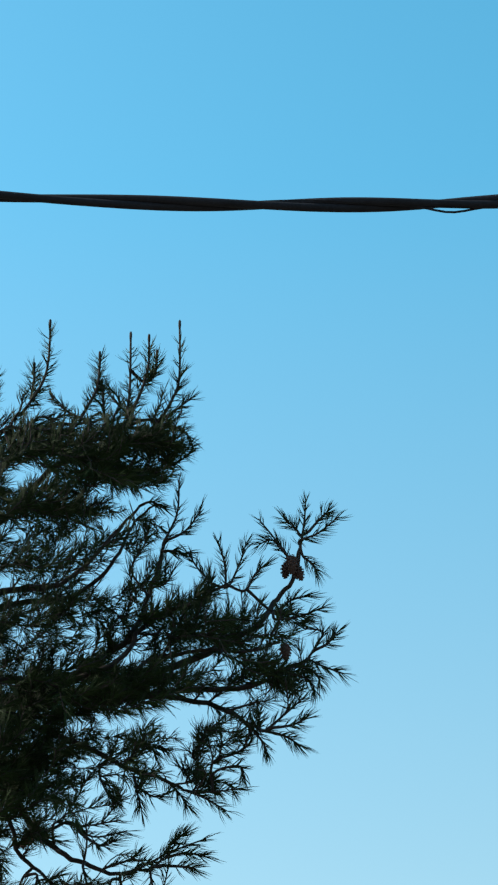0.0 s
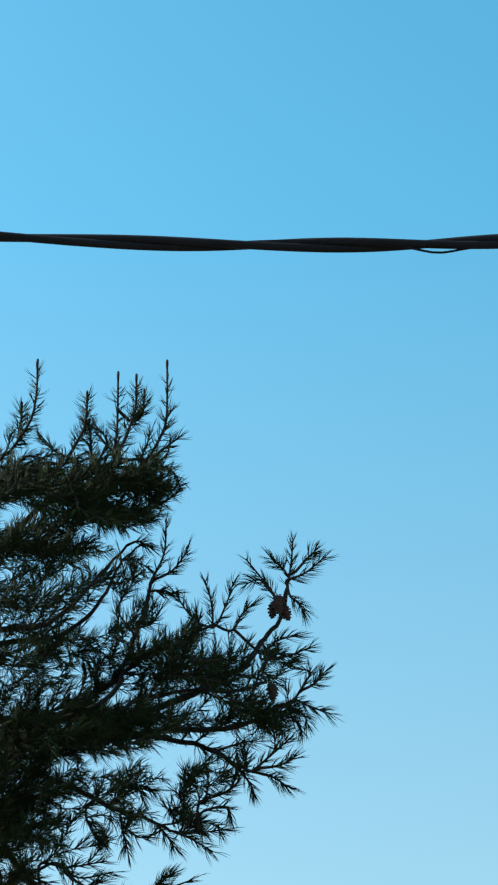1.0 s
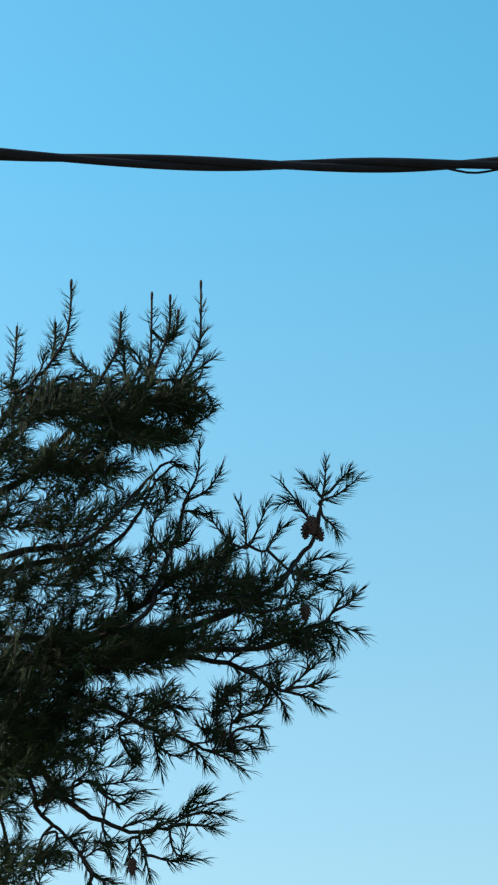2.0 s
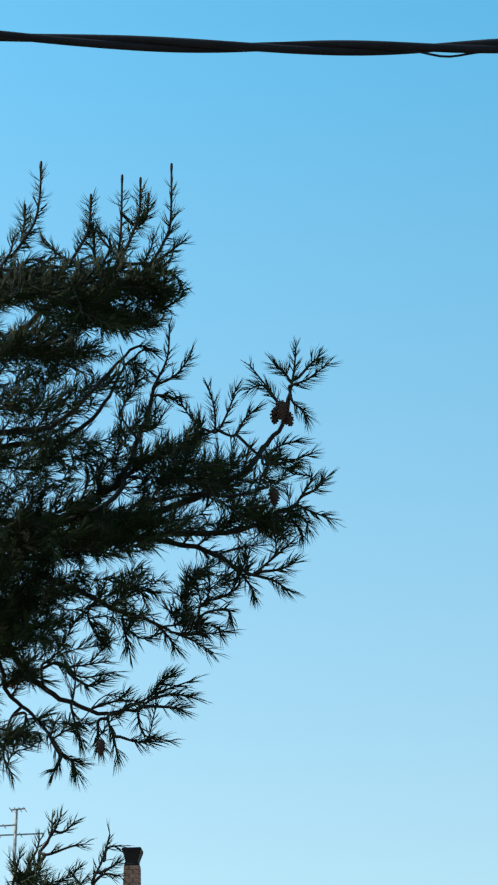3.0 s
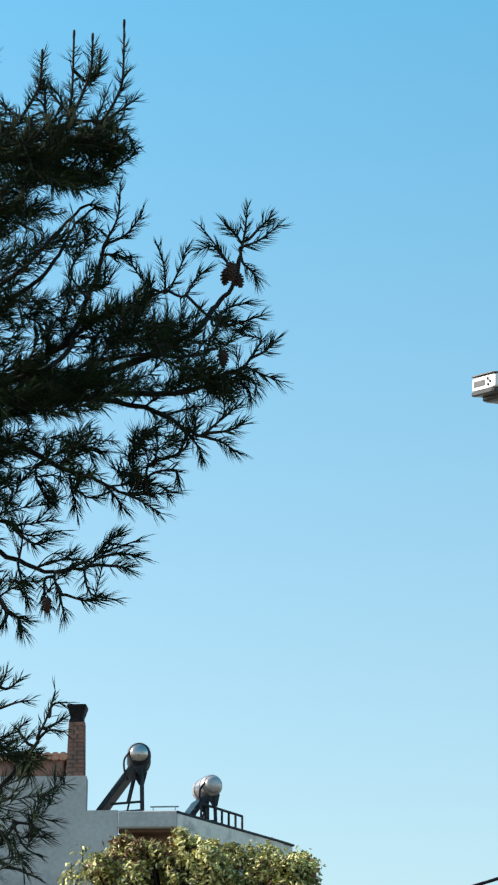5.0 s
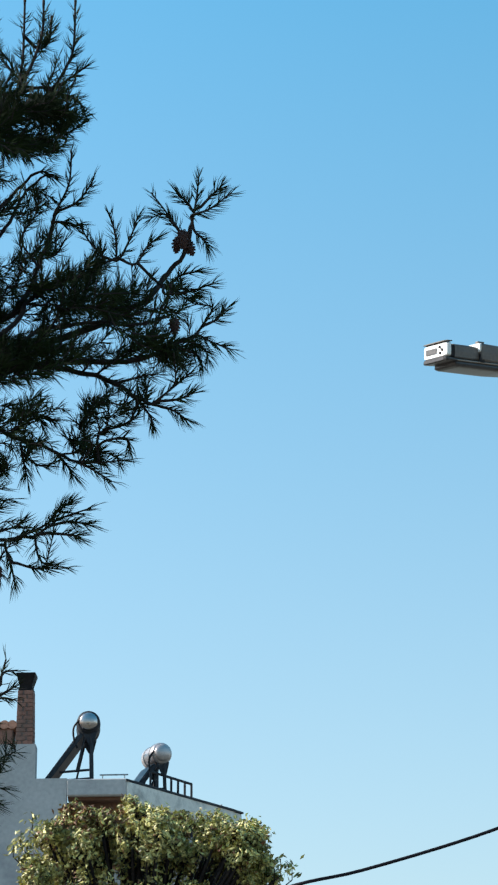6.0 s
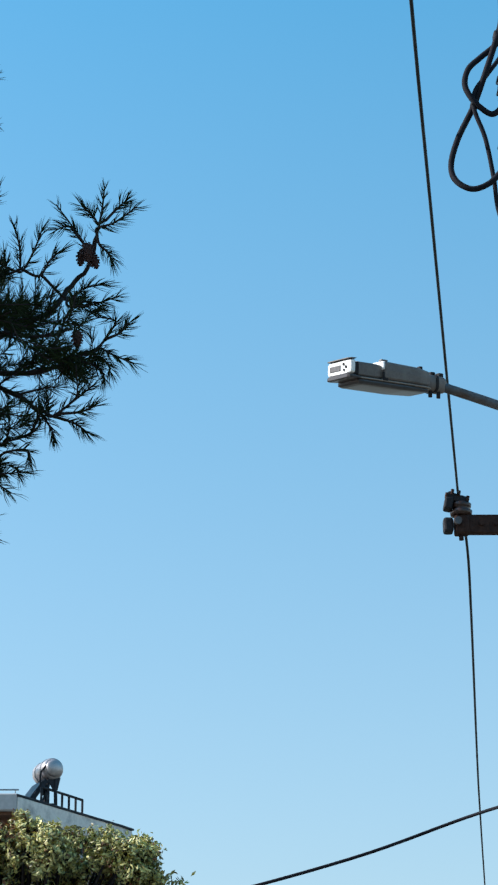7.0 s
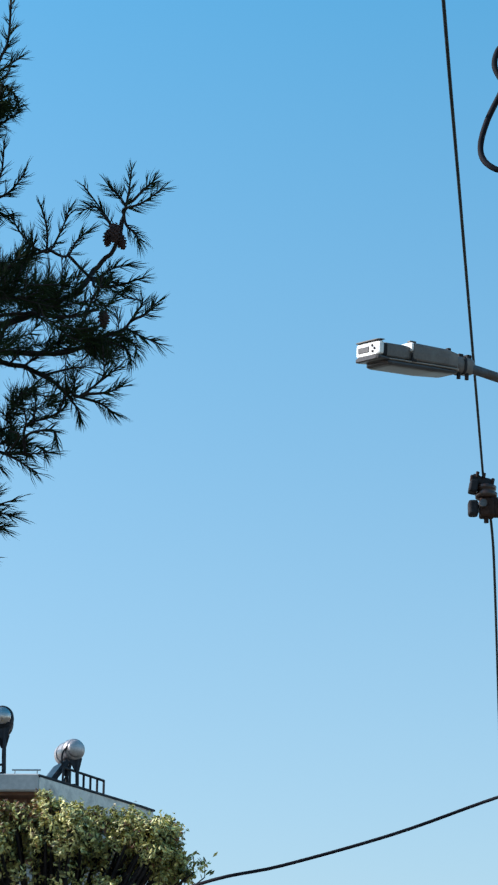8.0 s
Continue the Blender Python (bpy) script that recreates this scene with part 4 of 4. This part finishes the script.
rail = thing("roof_railing", "short dark iron railing on the roof edge", "railing", (-2.9, 39.3, 8.6))
ends = [Vector((-3.16, 38.75, 0)), Vector((-2.50, 39.95, 0))]
for i in range(7):
    q = ends[0].lerp(ends[1], i / 6)
    stand(rail, [part("baluster", rod((q.x, q.y, 8.58), (q.x, q.y, 9.56), 0.022, sides=8), IRON)])
stand(rail, [part("handrail", rod((ends[0].x, ends[0].y, 9.56), (ends[1].x, ends[1].y, 9.56), 0.025, sides=8), IRON)])

pipe = thing("roof_pipe", "thin pale pipe along the parapet top", "pipe", (-3.8, 38.05, 9.36))
stand(pipe, [part("run", rod((-4.0, 38.06, 9.37), (-3.5, 38.06, 9.37), 0.014, sides=8), GALV)])
for x in (-3.95, -3.56):
    stand(pipe, [part("bracket", rod((x, 38.06, 9.28), (x, 38.06, 9.37), 0.009, sides=6), GALV)])

AX = -7.50
ant = thing("tv_antenna", "thin rooftop television antenna on a mast", "antenna", (AX, 38.25, 9.93))
stand(ant, [part("mast", rod((AX, 38.25, 9.92), (AX, 38.25, 12.04), 0.03, sides=8), GALV)])
for z, left, right in ((12.04, 0.10, 0.16), (11.74, 0.62, 0.0), (11.57, 0.7, 0.5)):
    stand(ant, [part("boom", rod((AX - left, 38.25, z), (AX + right, 38.25, z + 0.02), 0.016, sides=8), GALV)])
    for i in range(4):
        x = AX - left + (left + right) * i / 3
        stand(ant, [part("element", rod((x, 38.1, z), (x, 38.4, z), 0.008, sides=6), GALV)])

# ---- broadleaf tree before the house ----
rnd = random.Random(21)
bush = thing("broadleaf_tree", "rounded tree with small sunlit yellow-green leaves", "tree", (-2.4, 27.5, 0))
bush_parts = []
v, f = [], []
tube(v, f, spline([Vector((-2.4, 27.5, -0.05)), Vector((-2.35, 27.45, 1.2)), Vector((-2.45, 27.5, 2.6)), Vector((-2.4, 27.5, 4.2))], 5), [0.16 - 0.006 * i for i in range(16)], 10)
bush_parts.append(mesh_object("trunk", v, f, BARK))
LOBES = []          # foliage lobes: centre and radius
for x, z, r in ((-3.10, 6.48, 0.30), (-2.85, 6.44, 0.30), (-2.57, 6.54, 0.30), (-3.24, 6.27, 0.30), (-3.55, 5.75, 0.34), (-3.38, 6.16, 0.40), (-2.92, 6.24, 0.40), (-2.45, 6.38, 0.44), (-1.95, 6.28, 0.42), (-1.50, 6.28, 0.42), (-1.12, 6.14, 0.40), (-1.07, 6.27, 0.30), (-1.0, 5.92, 0.32), (-2.3, 5.6, 0.9), (-3.2, 5.4, 0.7), (-1.5, 5.3, 0.7)):
    for k in range(3):
        LOBES.append((Vector((x + rnd.uniform(-0.1, 0.1), 27.3 + (k - 1) * 0.6 + rnd.uniform(-0.2, 0.2), z + rnd.uniform(-0.12, 0.05) - 0.05 * abs(k - 1))), r))
whole = LOBES
LOBES = []
for c, r in whole:      # each lobe is itself a heap of smaller tufts with dark gaps
    for k in range(4):
        d = Vector((rnd.gauss(0, 1), rnd.gauss(-0.3, 1), rnd.gauss(0.5, 1))).normalized()
        LOBES.append((c + d * r * 0.55, r * rnd.uniform(0.34, 0.5)))
tv, tf = [], []
lv, lf, dv, df = [], [], [], []
for c, r in LOBES:
    tube(tv, tf, spline([Vector((-2.4, 27.5, rnd.uniform(2.6, 4.1))), Vector((-2.4, 27.5, 4.2)).lerp(c, 0.55) + Vector((0, 0, -0.15)), c], 4), [0.05, 0.047, 0.044, 0.04, 0.036, 0.03, 0.024, 0.018, 0.012], 6)
    for i in range(15):
        d = Vector((rnd.gauss(0, 1), rnd.gauss(0, 1), rnd.gauss(0.35, 1))).normalized()
        tip = c + d * r * rnd.uniform(0.75, 1.12)
        tube(tv, tf, [c + d * r * 0.2, c + d * r * 0.6 + Vector((0, 0, -0.03)), tip], [0.008, 0.006, 0.003], 4)
        for j in range(17):
            at = c + d * r * rnd.uniform(0.5, 1.1) + Vector((rnd.gauss(0, 0.034), rnd.gauss(0, 0.034), rnd.gauss(0, 0.034)))
            n = (d + Vector((rnd.gauss(0, 0.6), rnd.gauss(0, 0.6), rnd.gauss(0.2, 0.6)))).normalized()
            a = n.orthogonal().normalized()
            a.rotate(Matrix.Rotation(rnd.uniform(0, 6.28), 3, n))
            b = n.cross(a)
            ln, wd = rnd.uniform(0.026, 0.046), rnd.uniform(0.014, 0.024)
            dry = rnd.random() < (0.75 if (at.x < -2.5 and at.x > -3.3 and at.z > 6.35 and rnd.random() < 0.6) else 0.05)
            vv, ff = (dv, df) if dry else (lv, lf)
            k = len(vv)
            vv.extend((at - a * ln, at - a * ln * 0.1 + b * wd - n * 0.006, at + a * ln, at - a * ln * 0.1 - b * wd - n * 0.006, at + n * 0.004))
            ff.extend(((k, k + 1, k + 4), (k + 1, k + 2, k + 4), (k + 2, k + 3, k + 4), (k + 3, k, k + 4)))
# a few sprigs that stand beyond the crown
for x, z in ((-0.60, 5.99), (-0.46, 5.93), (-0.68, 5.94), (-3.70, 6.55), (-3.84, 6.38), (-3.75, 6.27), (-3.93, 6.26)):
    for j in range(22):
        at = Vector((x + rnd.gauss(0, 0.06), 27.2 + rnd.gauss(0, 0.1), z + rnd.gauss(0, 0.07)))
        n = Vector((rnd.gauss(0, 1), rnd.gauss(0, 1), rnd.gauss(0, 1))).normalized()
        a = n.orthogonal().normalized()
        b = n.cross(a)
        k = len(lv)
        lv.extend((at - a * 0.05, at + b * 0.02, at + a * 0.05, at - b * 0.02, at + n * 0.004))
        lf.extend(((k, k + 1, k + 4), (k + 1, k + 2, k + 4), (k + 2, k + 3, k + 4), (k + 3, k, k + 4)))
    tube(tv, tf, [Vector((-2.4 + 0.75 * (x + 2.4), 27.3, z - 0.5)), Vector((x, 27.2, z - 0.12)), Vector((x, 27.2, z + 0.08))], [0.012, 0.008, 0.004], 5)
bush_parts.append(tagged(mesh_object("branchwork", tv, tf, TWIG), kind="stuff"))
bush_parts.append(tagged(mesh_object("leaves", lv, lf, LEAF, smooth=False), "small yellow-green leaves", kind="stuff"))
bush_parts.append(tagged(mesh_object("dry_leaves", dv, df, DRY_LEAF, smooth=False), "dry brown leaves", kind="stuff"))
stand(bush, bush_parts)
